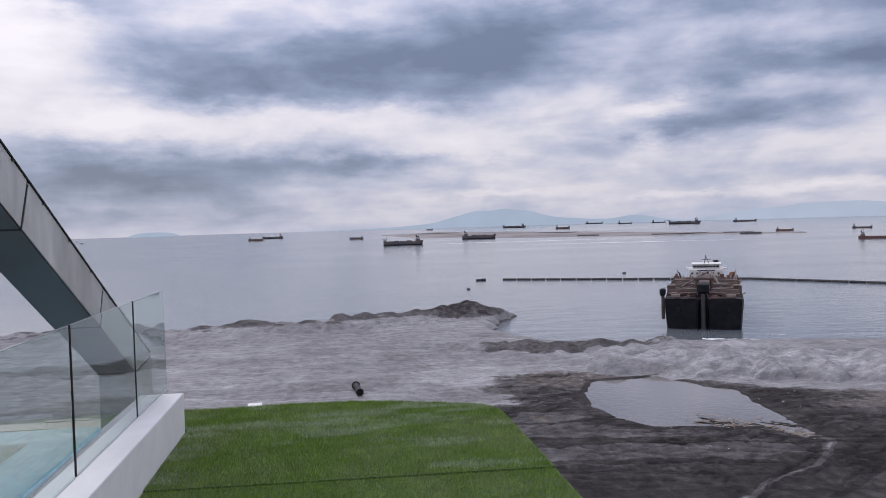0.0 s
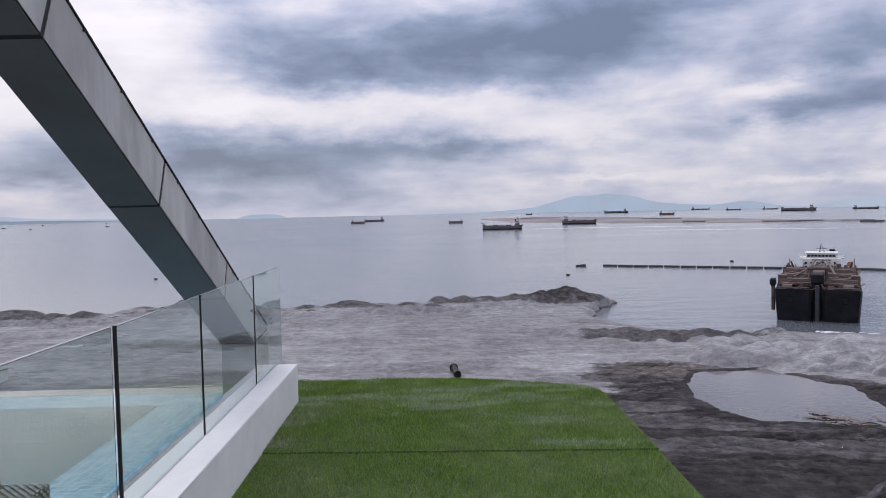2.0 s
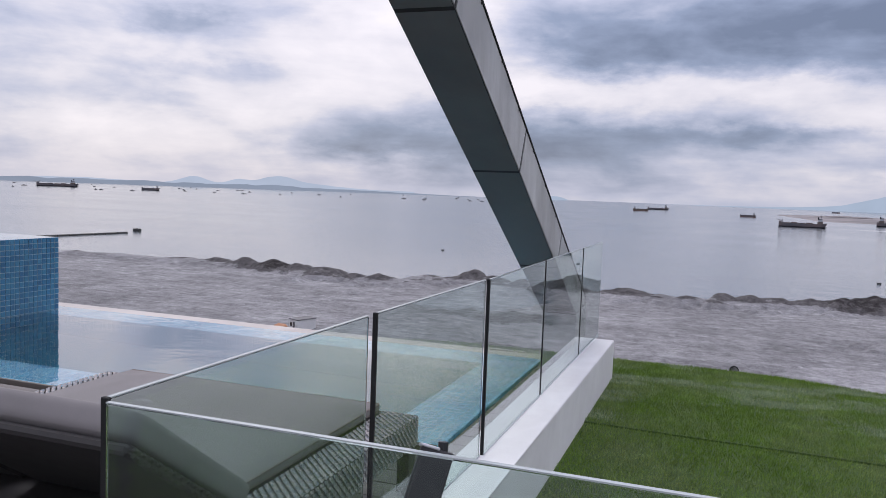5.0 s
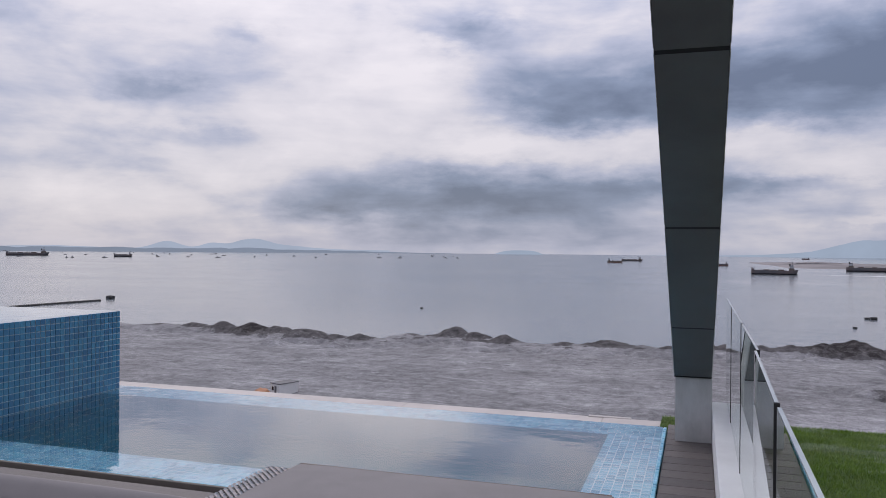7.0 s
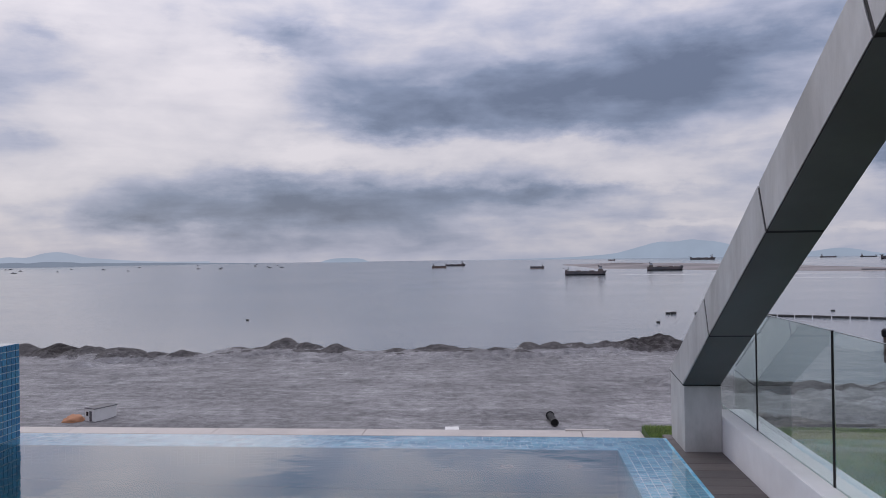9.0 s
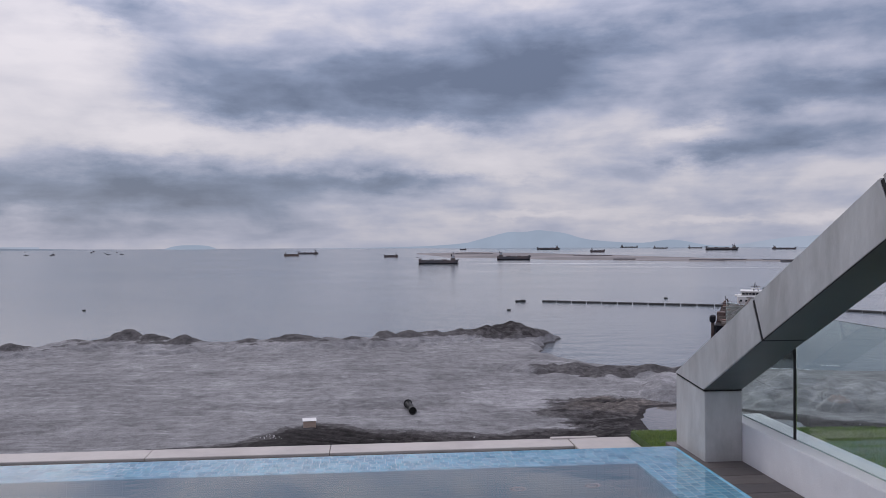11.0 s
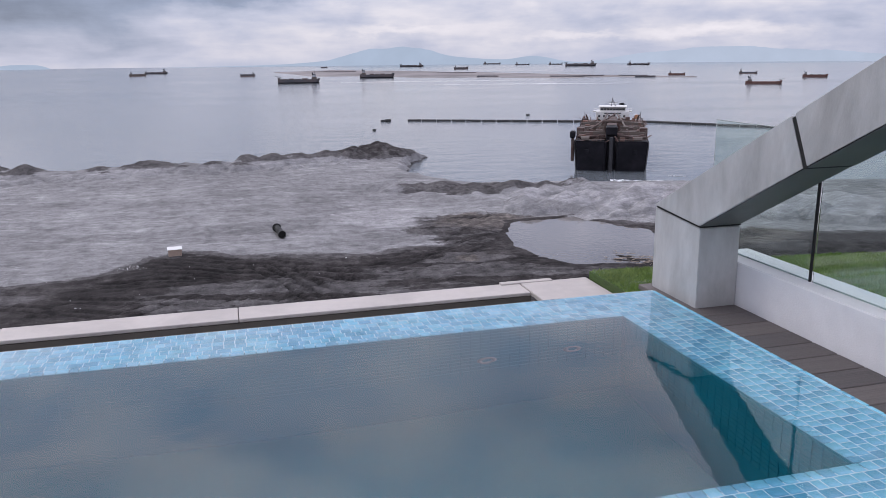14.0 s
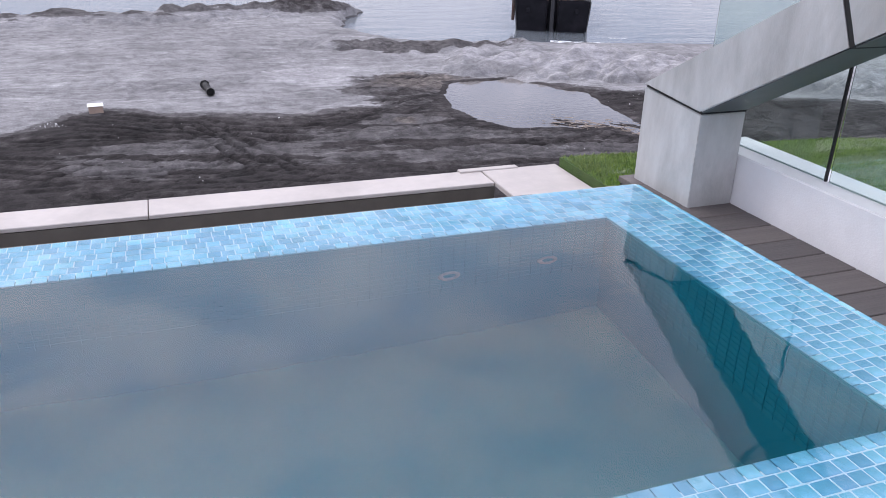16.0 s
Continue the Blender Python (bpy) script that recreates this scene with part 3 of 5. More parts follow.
        piles = np.maximum(piles, cone(x, y, cx, cy, r, r * rng.uniform(0.3, 0.45) + (1.2 if cx > 76 else 0.0), k + 150))
    for k, (cx, cy, r, h) in enumerate(((64, 185, 10, 2.6), (56, 189, 9, 2.0), (72, 181, 9, 2.6), (48, 193, 9, 1.9), (40, 197, 10, 2.0), (35, 199, 8, 1.4), (81, 182, 9, 2.6), (66, 177, 7, 1.9), (52, 183, 7, 1.4))):
        piles = np.maximum(piles, cone(x, y, cx, cy, r, h, k + 260))
    z = np.maximum(z, GROUND - 0.3 + piles - 3.5 * smooth(0.7, 0.0, piles) + rough * smooth(0.2, 1.5, piles))
    z = z + (fbm(x * 0.25, y * 0.25, 14) - 0.5) * 0.6 + (fbm(x * 0.9, y * 0.9, 15) - 0.5) * 0.22
    pond = polygon_distance(x + (fbm(x * 0.3, y * 0.3, 41) - 0.5) * 2.5, y + (fbm(x * 0.3, y * 0.3, 42) - 0.5) * 2.5, POND)
    flat = GROUND - 0.45 - 0.9 * smooth(0.4, -2.4, pond)
    z = np.where(pond < 5, flat * (1 - smooth(0, 5, pond)) + z * smooth(0, 5, pond), z)
    # silt bars in the shallow end
    bu, bv = (x - 58) * 0.68 - (y - 119) * 0.73, (x - 58) * 0.73 + (y - 119) * 0.68
    bars = smooth(0.50, 0.62, fbm(bu * 0.16, bv * 0.75, 47)) * smooth(-2, 2, bu) * smooth(20, 15, bu) * smooth(5, 3, np.abs(bv - 0.5))
    z = np.where(bars > 0.02, np.maximum(z, GROUND - 0.95 + 0.46 * bars), z)
    # masks: dark mud together with painted heap shade, brown silt, pale dry sand
    mud = polygon_distance(x, y, MUD)
    wet_shade = 0.5 - mud / 9
    wet_shade = np.clip(wet_shade, 0, 0.9)
    # drag marks run across the flat; half-dried stretches lie inside the mud
    su, sv = x * 0.97 - y * 0.24, x * 0.24 + y * 0.97
    streaks = fbm(su * 0.045, sv * 0.30, 83, 6)
    drag = 1 - np.abs(2 * fbm(su * 0.035 + 3, sv * 0.42, 84, 4) - 1)
    drag = smooth(0.90, 0.985, drag) * smooth(0.42, 0.56, fbm(x * 0.04 + 5, y * 0.04, 87))
    hatch = 1 - np.abs(2 * fbm((x * 0.8 + y * 0.6) * 0.04, (y * 0.8 - x * 0.6) * 0.33, 85, 4) - 1)
    hatch = smooth(0.88, 0.98, hatch) * smooth(0.45, 0.6, fbm(x * 0.03, y * 0.03, 86))
    scored = np.maximum(drag, hatch)
    z = z - 0.20 * scored * (1 - smooth(0.2, 1.0, piles)) * smooth(0, 3, pond) * smooth(3, 12, s)
    wet_shade = wet_shade + (streaks - 0.5) * 0.5 * smooth(0.25, 0.6, wet_shade)
    for cx, cy, rx, ry, amount in ((-4, 111, 13, 9, 0.75), (26, 112, 18, 14, 0.40), (44, 104, 16, 9, 0.42), (56, 99, 12, 6, 0.40), (36, 136, 9, 16, 0.34), (44, 152, 11, 8, 0.42), (88, 118, 16, 9, 0.40), (33, 122.5, 3, 3.5, 0.6), (-34, 119, 5, 3, 0.5)):
        wet_shade = wet_shade - amount * np.exp(-((x - cx) / rx) ** 2 - ((y - cy) / ry) ** 2) * smooth(0.36, 0.50, streaks) * 1.2
    wet_shade = wet_shade * np.where((y > 140) & (x > 20), 0.75, 1.0)
    wet_shade = np.maximum(wet_shade, 0.42 * smooth(-1, -4, mud))
    wet_shade = np.maximum(wet_shade, 0.75 * smooth(2.4, 0.6, pond) * smooth(1.0, 0.4, z - GROUND))
    wet_shade = np.where(x > 52, wet_shade * (1 - smooth(0.1, 0.9, piles)), wet_shade)
    wet_shade = np.maximum(wet_shade, 0.62 * np.exp(-(((x - 43) / 17) ** 4 + ((y - 266) / 13) ** 4)) * smooth(0.2, 0.9, piles))
    wet_shade = np.maximum(wet_shade, 0.56 * np.exp(-(((x - 60) / 25) ** 4 + ((y - 188) / 9) ** 4)) * smooth(0.1, 0.5, piles) * smooth(176, 181, y))
    wet_shade = np.maximum(wet_shade, 0.66 * np.exp(-(((x + 154) / 20) ** 2 + ((y - 250) / 10) ** 2)) * smooth(0.2, 0.9, piles))
    # shore heaps darken with height: the shade on their faces, painted in
    wet_shade = np.maximum(wet_shade, 0.42 * smooth(0.6, 2.0, z - GROUND) * smooth(220, 232, y))
    wet_shade = np.maximum(wet_shade, 0.66 * smooth(1.0, -0.4, z - SEA))
    brown = 0.72 * np.exp(-(((x - 46) / 15) ** 2 + ((y - 152) / 13) ** 2)) + 0.62 * np.exp(-(((x - 88) / 18) ** 2 + ((y - 122) / 11) ** 2)) + 0.7 * np.exp(-(((x - 33.5) / 3) ** 2 + ((y - 122.5) / 3.5) ** 2))
    brown = brown * (1 - smooth(0.3, 1.2, piles)) + 0.5 * bars
    pale = 0.62 * np.exp(-(((x - 25) / 11) ** 4 + ((y - 162) / 11) ** 4)) * (0.4 + fbm(x * 0.1, y * 0.3, 61)) + 0.5 * smooth(0.4, 1.6, piles) * smooth(54, 62, x) * smooth(182, 174, y)
    pale = pale + 0.38 * np.exp(-((mud - 3) / 3) ** 2) * smooth(40, 20, x)
    # wheel tracks over the mud and a pale runnel
    track = scored * (0.12 + 0.6 * smooth(0.3, 0.6, wet_shade)) * (1 - smooth(0.3, 1.0, piles)) * smooth(0, 3, pond)
    lines = [(-1.3, 132, 9.6, 101, 0.002, 1.0), (1.5, 133, 13, 100, 0.002, 0.9), (-18, 134, 18, 117, 0.0015, 0.9), (-17, 131, 16, 114, 0.001, 1.0), (-14, 134.5, 22, 120, 0.0, 0.8),
             (-16, 127, 10, 111, -0.002, 0.7), (-26, 124, -2, 121, 0.0, 0.8), (-16, 105, 6, 106, 0.002, 0.8), (-30, 117, -8, 110, 0.0, 0.6), (-38, 118, -14, 104, 0.002, 0.6)]
    for k in range(26):
        tx, ty, a = rng.uniform(-40, 70), rng.uniform(84, 128), rng.choice([0.05, -0.3, -0.5, 0.2]) + rng.normal(0, 0.1)
        l = rng.uniform(7, 16)
        lines.append((tx - l * math.cos(a), ty - l * math.sin(a), tx + l * math.cos(a), ty + l * math.sin(a), rng.normal(0, 0.004), rng.uniform(0.25, 0.6)))
    for x0, y0, x1, y1, bend, power in lines:
        a, half = math.atan2(y1 - y0, x1 - x0), math.hypot(x1 - x0, y1 - y0) / 2
        u = (x - (x0 + x1) / 2) * math.cos(a) + (y - (y0 + y1) / 2) * math.sin(a)
        v = -(x - (x0 + x1) / 2) * math.sin(a) + (y - (y0 + y1) / 2) * math.cos(a) - bend * (u * u - half * half) + 0.25 * np.sin(u * 0.35 + x0)
        on = np.exp(-((np.abs(v) - 1.0) / 0.48) ** 2) * smooth(half, half - 4, np.abs(u)) * power
        on = on * (0.55 + 0.45 * smooth(0.35, 0.5, fbm(u * 0.5, v * 0.5, 91)))
        berm = np.exp(-((np.abs(v) - 1.75) / 0.3) ** 2) * smooth(half, half - 4, np.abs(u)) * power
        z = z - 0.34 * on + 0.20 * berm
        track = np.maximum(track, on * smooth(0.1, 0.45, wet_shade))
    run_x = np.interp(y, (74, 85.5, 88.7, 91, 95.5, 100, 105), (36, 50.8, 56.2, 60.5, 66, 69, 70))
    run = np.exp(-((x - run_x - 0.4 * np.sin(y * 0.7)) / 0.9) ** 2) * smooth(74, 80, y) * smooth(105, 101, y)
    wet_shade, pale, brown = wet_shade * (1 - run) + 0.3 * run, pale, brown
    verts = np.stack([x, y, z], -1).reshape(-1, 3)
    idx = np.arange(len(gx) * len(gy)).reshape(len(gy), len(gx))
    faces = np.stack([idx[:-1, :-1], idx[:-1, 1:], idx[1:, 1:], idx[1:, :-1]], -1).reshape(-1, 4)
    me = from_data("ground", verts.tolist(), faces.tolist(), SAND)
    att = me.color_attributes.new("soil", "FLOAT_COLOR", "POINT")
    soil = np.clip(np.stack([wet_shade, brown, pale, track], -1), 0, 1).reshape(-1)
    att.data.foreach_set("color", soil.astype(np.float32))
    me.polygons.foreach_set("use_smooth", [True] * len(me.polygons))
    tagged(new("ground", me), "grey dredged sand flat with dark mud, ruts and heap faces shaded in the colour", "ground", kind="structure")


build_ground()

sea_bm = bmesh.new()
bmesh.ops.create_circle(sea_bm, cap_ends=True, segments=160, radius=4900, matrix=Matrix.Translation((0, 0, SEA)))
solid("water", sea_bm, SEAWATER, "calm pale grey sea under an overcast sky", "sea", "structure")

pond_bm = prism([(41, 99), (79, 99), (79, 156), (41, 156)], GROUND - 1.6, GROUND - 0.62)
solid("pond", pond_bm, PONDWATER, "shallow muddy pool of standing water in the sand", "pond", "structure")


def ridge(name, mat, label, dist, az0, az1, height, seed, rough=0.12):
    """A range of hills on the far shore: height(bearing) in metres over the sea."""
    n = 160
    bm = bmesh.new()
    rows = []
    for i in range(n + 1):
        a = az0 + (az1 - az0) * i / n
        h = max(0.3, height(a) * (1 + rough * (float(fbm(np.array([a * 0.9]), np.array([seed * 1.0]), seed)[0]) - 0.5) * 2))
        c, s = math.cos(radians(a)), math.sin(radians(a))
        rows.append([bm.verts.new((d * s, d * c, zz)) for d, zz in ((dist, SEA - 2), (dist + 30, SEA + h * 0.55), (dist + 70, SEA + h), (dist + 130, SEA - 2))])
    for a, b in zip(rows, rows[1:]):
        for k in range(3):
            bm.faces.new((a[k], a[k + 1], b[k + 1], b[k]))
    return solid(name, bm, mat, label, "mountain", "structure", smooth=True)


def bump(a, centre, width):
    return math.exp(-((a - centre) / width) ** 2)


def hump(a, centre, left, right, power=1.6):
    w = left if a < centre else right
    return max(0.0, 1 - abs((a - centre) / w) ** power)


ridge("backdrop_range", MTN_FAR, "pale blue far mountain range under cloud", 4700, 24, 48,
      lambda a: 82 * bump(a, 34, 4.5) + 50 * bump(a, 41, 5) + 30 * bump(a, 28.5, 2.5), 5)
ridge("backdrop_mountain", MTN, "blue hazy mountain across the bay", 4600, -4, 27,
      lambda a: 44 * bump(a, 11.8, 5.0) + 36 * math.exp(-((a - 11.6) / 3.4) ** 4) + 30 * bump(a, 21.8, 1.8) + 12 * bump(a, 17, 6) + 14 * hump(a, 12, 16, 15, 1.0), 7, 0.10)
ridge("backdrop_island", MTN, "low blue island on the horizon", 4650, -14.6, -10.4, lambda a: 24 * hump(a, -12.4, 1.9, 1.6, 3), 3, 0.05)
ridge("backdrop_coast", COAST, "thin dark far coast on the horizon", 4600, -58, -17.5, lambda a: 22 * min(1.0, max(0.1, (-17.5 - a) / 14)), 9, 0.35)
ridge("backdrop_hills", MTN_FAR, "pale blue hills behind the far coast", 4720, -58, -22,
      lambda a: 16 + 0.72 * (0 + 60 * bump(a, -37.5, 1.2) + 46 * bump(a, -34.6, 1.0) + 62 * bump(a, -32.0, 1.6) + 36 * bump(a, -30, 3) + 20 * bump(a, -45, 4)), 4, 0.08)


def build_spit():
    gx, gy = np.meshgrid(np.linspace(0, 1, 120), np.linspace(-1, 1, 24))
    cx = 140 + gx * 620
    cy = np.interp(gx, (0, 0.3, 0.6, 1), (2350, 2120, 1720, 1190))
    half = np.interp(gx, (0, 0.2, 0.5, 0.8, 1), (60, 480, 480, 200, 12)) * (0.75 + 0.5 * fbm(gx * 8, gx * 0 + 2, 3))
    x, y = cx + gy * half * 0.18, cy + gy * half
    z = SEA + 1.6 * np.clip(1 - gy ** 2, 0, 1) ** 0.5 * (0.4 + 1.2 * fbm(gx * 22, gy * 5, 6)) - 0.4
    verts = np.stack([x, y, z], -1).reshape(-1, 3)
    idx = np.arange(120 * 24).reshape(24, 120)
    faces = np.stack([idx[:-1, :-1], idx[:-1, 1:], idx[1:, 1:], idx[1:, :-1]], -1).reshape(-1, 4)
    tagged(new("sand_spit", from_data("sand_spit", verts.tolist(), faces.tolist(), SPITSAND)), "long low sand bank lying in the bay", "sand bank", kind="structure")


build_spit()

# ---- the roof terrace ----
PAR_IN, PAR_OUT, PAR_TOP, GLASS_TOP = -0.13, 0.19, 0.265, 1.165
LAWN_Z = -0.10
POOL_X, POOL_Y0, POOL_Y1 = -0.54, 4.25, 7.11
RIM = 0.45
SPA_X = -6.42

# slab and building below
SLAB = [(POOL_X + 0.03, 0.9), (3.02, 0.9), (3.02, 6.9), (2.45, 7.5), (1.6, 7.8), (-0.55, 7.86), (POOL_X + 0.03, 7.86)]
solid("roof_slab", prism(SLAB, -1.6, -0.17), CONCRETE, "concrete roof slab under the lawn", "slab", "structure")
solid("roof_slab_lower", prism([(-12, -7), (3.0, -7), (3.0, 6.8), (-0.6, 7.6), (-12, 7.6)], -2.1, -1.605), CONCRETE, "concrete roof slab under the pool", "slab", "structure")
solid("roof_slab_deck", box(-12, 3.25, -7, POOL_Y0 - 0.04, -1.6, -0.17), CONCRETE, "concrete roof slab under the deck", "slab", "structure")
solid("wall_tower", box(-11.5, 2.9, -6.5, 6.8, GROUND - 2, -2.105), CONCRETE, "plain concrete tower wall below the terrace", "wall", "structure")
solid("wall_back", box(-12, 3.25, -7.3, -7.0, -0.2, 3.2, 0.01), WHITE, "white rendered wall at the back of the terrace", "wall", "structure")


def lawn_outline():
    return [(PAR_OUT, 0.95), (3.12, 0.95), (3.11, 3.0), (3.09, 5.4), (3.08, 6.9), (3.06, 7.2), (2.95, 7.42), (2.6, 7.58), (2.2, 7.74), (1.7, 7.88), (1.0, 7.93),
            (0.3, 7.90), (-0.1, 7.95), (-0.59, 7.98), (-0.59, 7.13), (PAR_OUT, 7.13)]


SEAM = 5.43


def build_lawn():
    lawn = thing("lawn", "green artificial turf mats with a visible seam", "lawn", "structure")
    out = lawn_outline()
    part("turf_mat", prism([(PAR_OUT, 0.95), (3.12, 0.95), (3.10, SEAM - 0.054), (PAR_OUT, SEAM + 0.056)], -0.16, LAWN_Z - 0.004), LAWN, lawn)
    part("turf_mat", prism([(PAR_OUT, SEAM + 0.062), (3.10, SEAM - 0.048)] + [p for p in out if p[1] > SEAM], -0.16, LAWN_Z + 0.008), LAWN, lawn)
    rng = np.random.default_rng(4)
    poly = lawn_outline()
    n = 420000
    px, py = rng.uniform(-0.6, 3.13, n), rng.uniform(2.6, 7.99, n)
    d = polygon_distance(px, py, poly)
    line = SEAM + 0.056 - (px - PAR_OUT) * 0.038 + 0.006 * np.sin(px * 5)
    keep = (d < -0.004) & ((py > line + 0.004) | (py < line - 0.006))
    keep &= rng.uniform(0, 1, n) < np.clip(0.42 + (py - 2.6) * 0.05, 0, 1)
    px, py = px[keep], py[keep]
    m = len(px)
    ang = rng.uniform(0, 2 * np.pi, m)
    comb = fbm(px * 3, py * 3, 77) - 0.5
    h = rng.uniform(0.014, 0.03, m) * (1 + 0.5 * comb)
    lean_x = rng.normal(0, 0.008, m) + comb * 0.012
    lean_y = rng.normal(-0.004, 0.008, m)
    w = 0.0022
    line = line[keep]
    base = np.where(py > line, LAWN_Z + 0.007, LAWN_Z - 0.006)
    v = np.empty((m, 3, 3))
    v[:, 0] = np.stack([px - w * np.cos(ang), py - w * np.sin(ang), base], -1)
    v[:, 1] = np.stack([px + w * np.cos(ang), py + w * np.sin(ang), base], -1)
    v[:, 2] = np.stack([px + lean_x, py + lean_y, base + h], -1)
    # pale worn streaks on the far mat, most of them beside the parapet
    dust = fbm(px * 1.3, py * 4.5, 31) + 0.16 * np.exp(-((px - 0.9) / 0.9) ** 2 - ((py - 7.15) / 0.35) ** 2) + rng.normal(0, 0.05, m)
    worn = (dust > 0.64) & (py > line)
    fresh = material("turf_blade", (0.175, 0.285, 0.045), 0.75, vary=0.35, vary_scale=6, per="island", second=(0.26, 0.34, 0.12), second_scale=1.2, spec=0.25)
    pale = material("worn_turf_blade", (0.36, 0.43, 0.27), 0.8, vary=0.25, vary_scale=6, per="island", spec=0.25)
    for nm, sel, mat, label in (("turf_blades", ~worn, fresh, "fine green plastic turf blades"), ("worn_turf_blades", worn, pale, "whitish worn turf blades")):
        k = int(sel.sum())
        me = bpy.data.meshes.new(nm)
        me.vertices.add(k * 3)
        me.vertices.foreach_set("co", v[sel].reshape(-1))
        me.loops.add(k * 3)
        me.loops.foreach_set("vertex_index", np.arange(k * 3))
        me.polygons.add(k)
        me.polygons.foreach_set("loop_start", np.arange(k) * 3)
        me.update(calc_edges=True)
        me.materials.append(mat)
        ob = new(nm, me)
        ob.parent = lawn
        tagged(ob, label, kind="stuff")


build_lawn()

# parapet, white, with the cross wall under the near glass
solid("parapet", prism([(PAR_IN, 0.75), (3.25, 0.75), (3.25, 1.05), (PAR_OUT, 1.05), (PAR_OUT, 7.03), (PAR_IN, 7.03)], -0.16, PAR_TOP, 0.006), WHITE,
      "low white rendered parapet wall along the terrace", "wall", "structure")


def glass_panel(a, b, gap_end=True):
    """A frameless pane from a to b on the parapet, black seals at its upright edges."""
    a, b = Vector((*a, 0)), Vector((*b, 0))
    d = (b - a).normalized()
    n = Vector((-d.y, d.x, 0))
    root = thing("glass_panel", "green-tinted frameless glass pane with black edge seal on parapet", "glass railing", group="glass railing along the terrace",
                 at=(*((a + b) / 2).xy, PAR_TOP), turn=math.degrees(math.atan2(d.y, d.x)))
    half = (b - a).length / 2
    p = part("pane", box(-half, half, -0.006, 0.006, -0.03, GLASS_TOP - PAR_TOP, 0.0015), GLASS, root)
    p.visible_shadow = False
    # pale strip added on the pane: paints the edge's sky highlight
    part("top_edge", box(-half, half, -0.0055, 0.0055, GLASS_TOP - PAR_TOP + 0.0002, GLASS_TOP - PAR_TOP + 0.003), EDGEGLASS, root, "polished glass edge with its sky highlight put into the colour")
    part("edge_seal", box(-half - 0.010, -half + 0.003, -0.0085, 0.0085, -0.02, GLASS_TOP - PAR_TOP + 0.004, 0.002), SEAL, root, "black rubber edge seal")
    part("channel", box(-half, half, -0.012, -0.0075, -0.02, 0.008), EDGEGLASS, root, "pale bottom seal")
    return root


glass_panel((0, 6.185), (0, 7.24))
glass_panel((0, 4.745), (0, 6.155))
glass_panel((0, 3.435), (0, 4.715))
glass_panel((-0.035, 2.16), (-0.012, 3.405))
glass_panel((-0.045, 0.90), (-0.035, 2.09))
glass_panel((1.60, 0.875), (-0.02, 0.875))
glass_panel((3.15, 0.875), (1.64, 0.875))

# slanting clad beam on its foot
SLOPE = 0.535
BX0, BX1 = -0.445, -0.133


def beam_z(y, top=False):
    return (1.292 + (5.931 - y) * SLOPE) if top else (1.024 + (5.804 - y) * SLOPE)


def build_beam():
    beam = thing("slanting_beam", "slanting box beam clad in weathered grey panels with black joints", "beam", at=(0, 0, 0))
    foot = [(6.70, -0.06), (7.268, -0.06), (7.272, 0.560), (6.708, 0.515)]
    part("foot", side_prism(foot, BX0 + 0.012, BX1, 0.004), CLAD, beam, "pale stained upright foot of the beam")
    joint = 0.022
    # joints lie across the beam; lower edge y, upper edge y
    cuts = [(6.708, 7.272)] + [(5.804 - 1.325 * k, 5.931 - 1.325 * k) for k in range(0, 9)]
    for k, ((l0, u0), (l1, u1)) in enumerate(zip(cuts, cuts[1:])):
        zl0 = 0.531 if k == 0 else beam_z(l0) + 0.0
        zu0 = 0.576 if k == 0 else beam_z(u0, True)
        j = 0 if k == 0 else joint
        pts = [(l0 - j, zl0 + j * SLOPE), (u0 - j, zu0 + j * SLOPE), (u1, beam_z(u1, True)), (l1, beam_z(l1))]
        part("cladding_panel", side_prism(pts, BX0, BX1, 0.004), CLAD, beam)
        s0, s1 = l0 - j - 0.004, l1 + 0.004
        z0, z1 = zl0 + j * SLOPE, beam_z(l1)
        # thin added panel carries the painted shade of the underside
        part("soffit_panel", side_prism([(s0, z0 - 0.004), (s0, z0 + 0.004), (s1, z1 + 0.004), (s1, z1 - 0.004)], BX0 + 0.006, BX1 - 0.006), SOFFIT, beam, "soffit panel, underside shade put into its dark grey")
    y1 = cuts[-1][0]
    core = [(6.70, 0.52), (7.25, 0.562), (7.2, 0.60), (y1 + 0.02, beam_z(y1 + 0.02, True) - 0.03), (y1 + 0.02, beam_z(y1 + 0.02) - 0.001), (6.70, beam_z(6.70) - 0.001)]
    part("joint_filler", side_prism(core, BX0 + 0.004, BX1 - 0.004), SEAL, beam, "black joint filler")
    # dark drip strip along the upper outer edge, with studs
    strip = [(7.20, beam_z(7.20, True)), (7.20, beam_z(7.20, True) + 0.012), (y1, beam_z(y1, True) + 0.012), (y1, beam_z(y1, True))]
    part("drip_strip", side_prism(strip, BX1 - 0.02, BX1 + 0.006), SEAL, beam, "dark strip along the upper edge")
    studs = bmesh.new()
    for k in range(24):
        y = 6.9 - 0.42 * k
        add_rod(studs, (BX1, y, beam_z(y, True) - 0.012), (BX1 + 0.010, y, beam_z(y, True) - 0.012), 0.007, n=6)
    part("studs", studs, SEAL, beam)


build_beam()

# ---- pool ----
WATER_Z = -0.006
pool = thing("pool", "overflow swimming pool with pale blue stone tile rim", "pool", "structure")
PX0 = -9.0
xi, yi0, yi1 = POOL_X - RIM, POOL_Y0 + RIM, POOL_Y1 - RIM


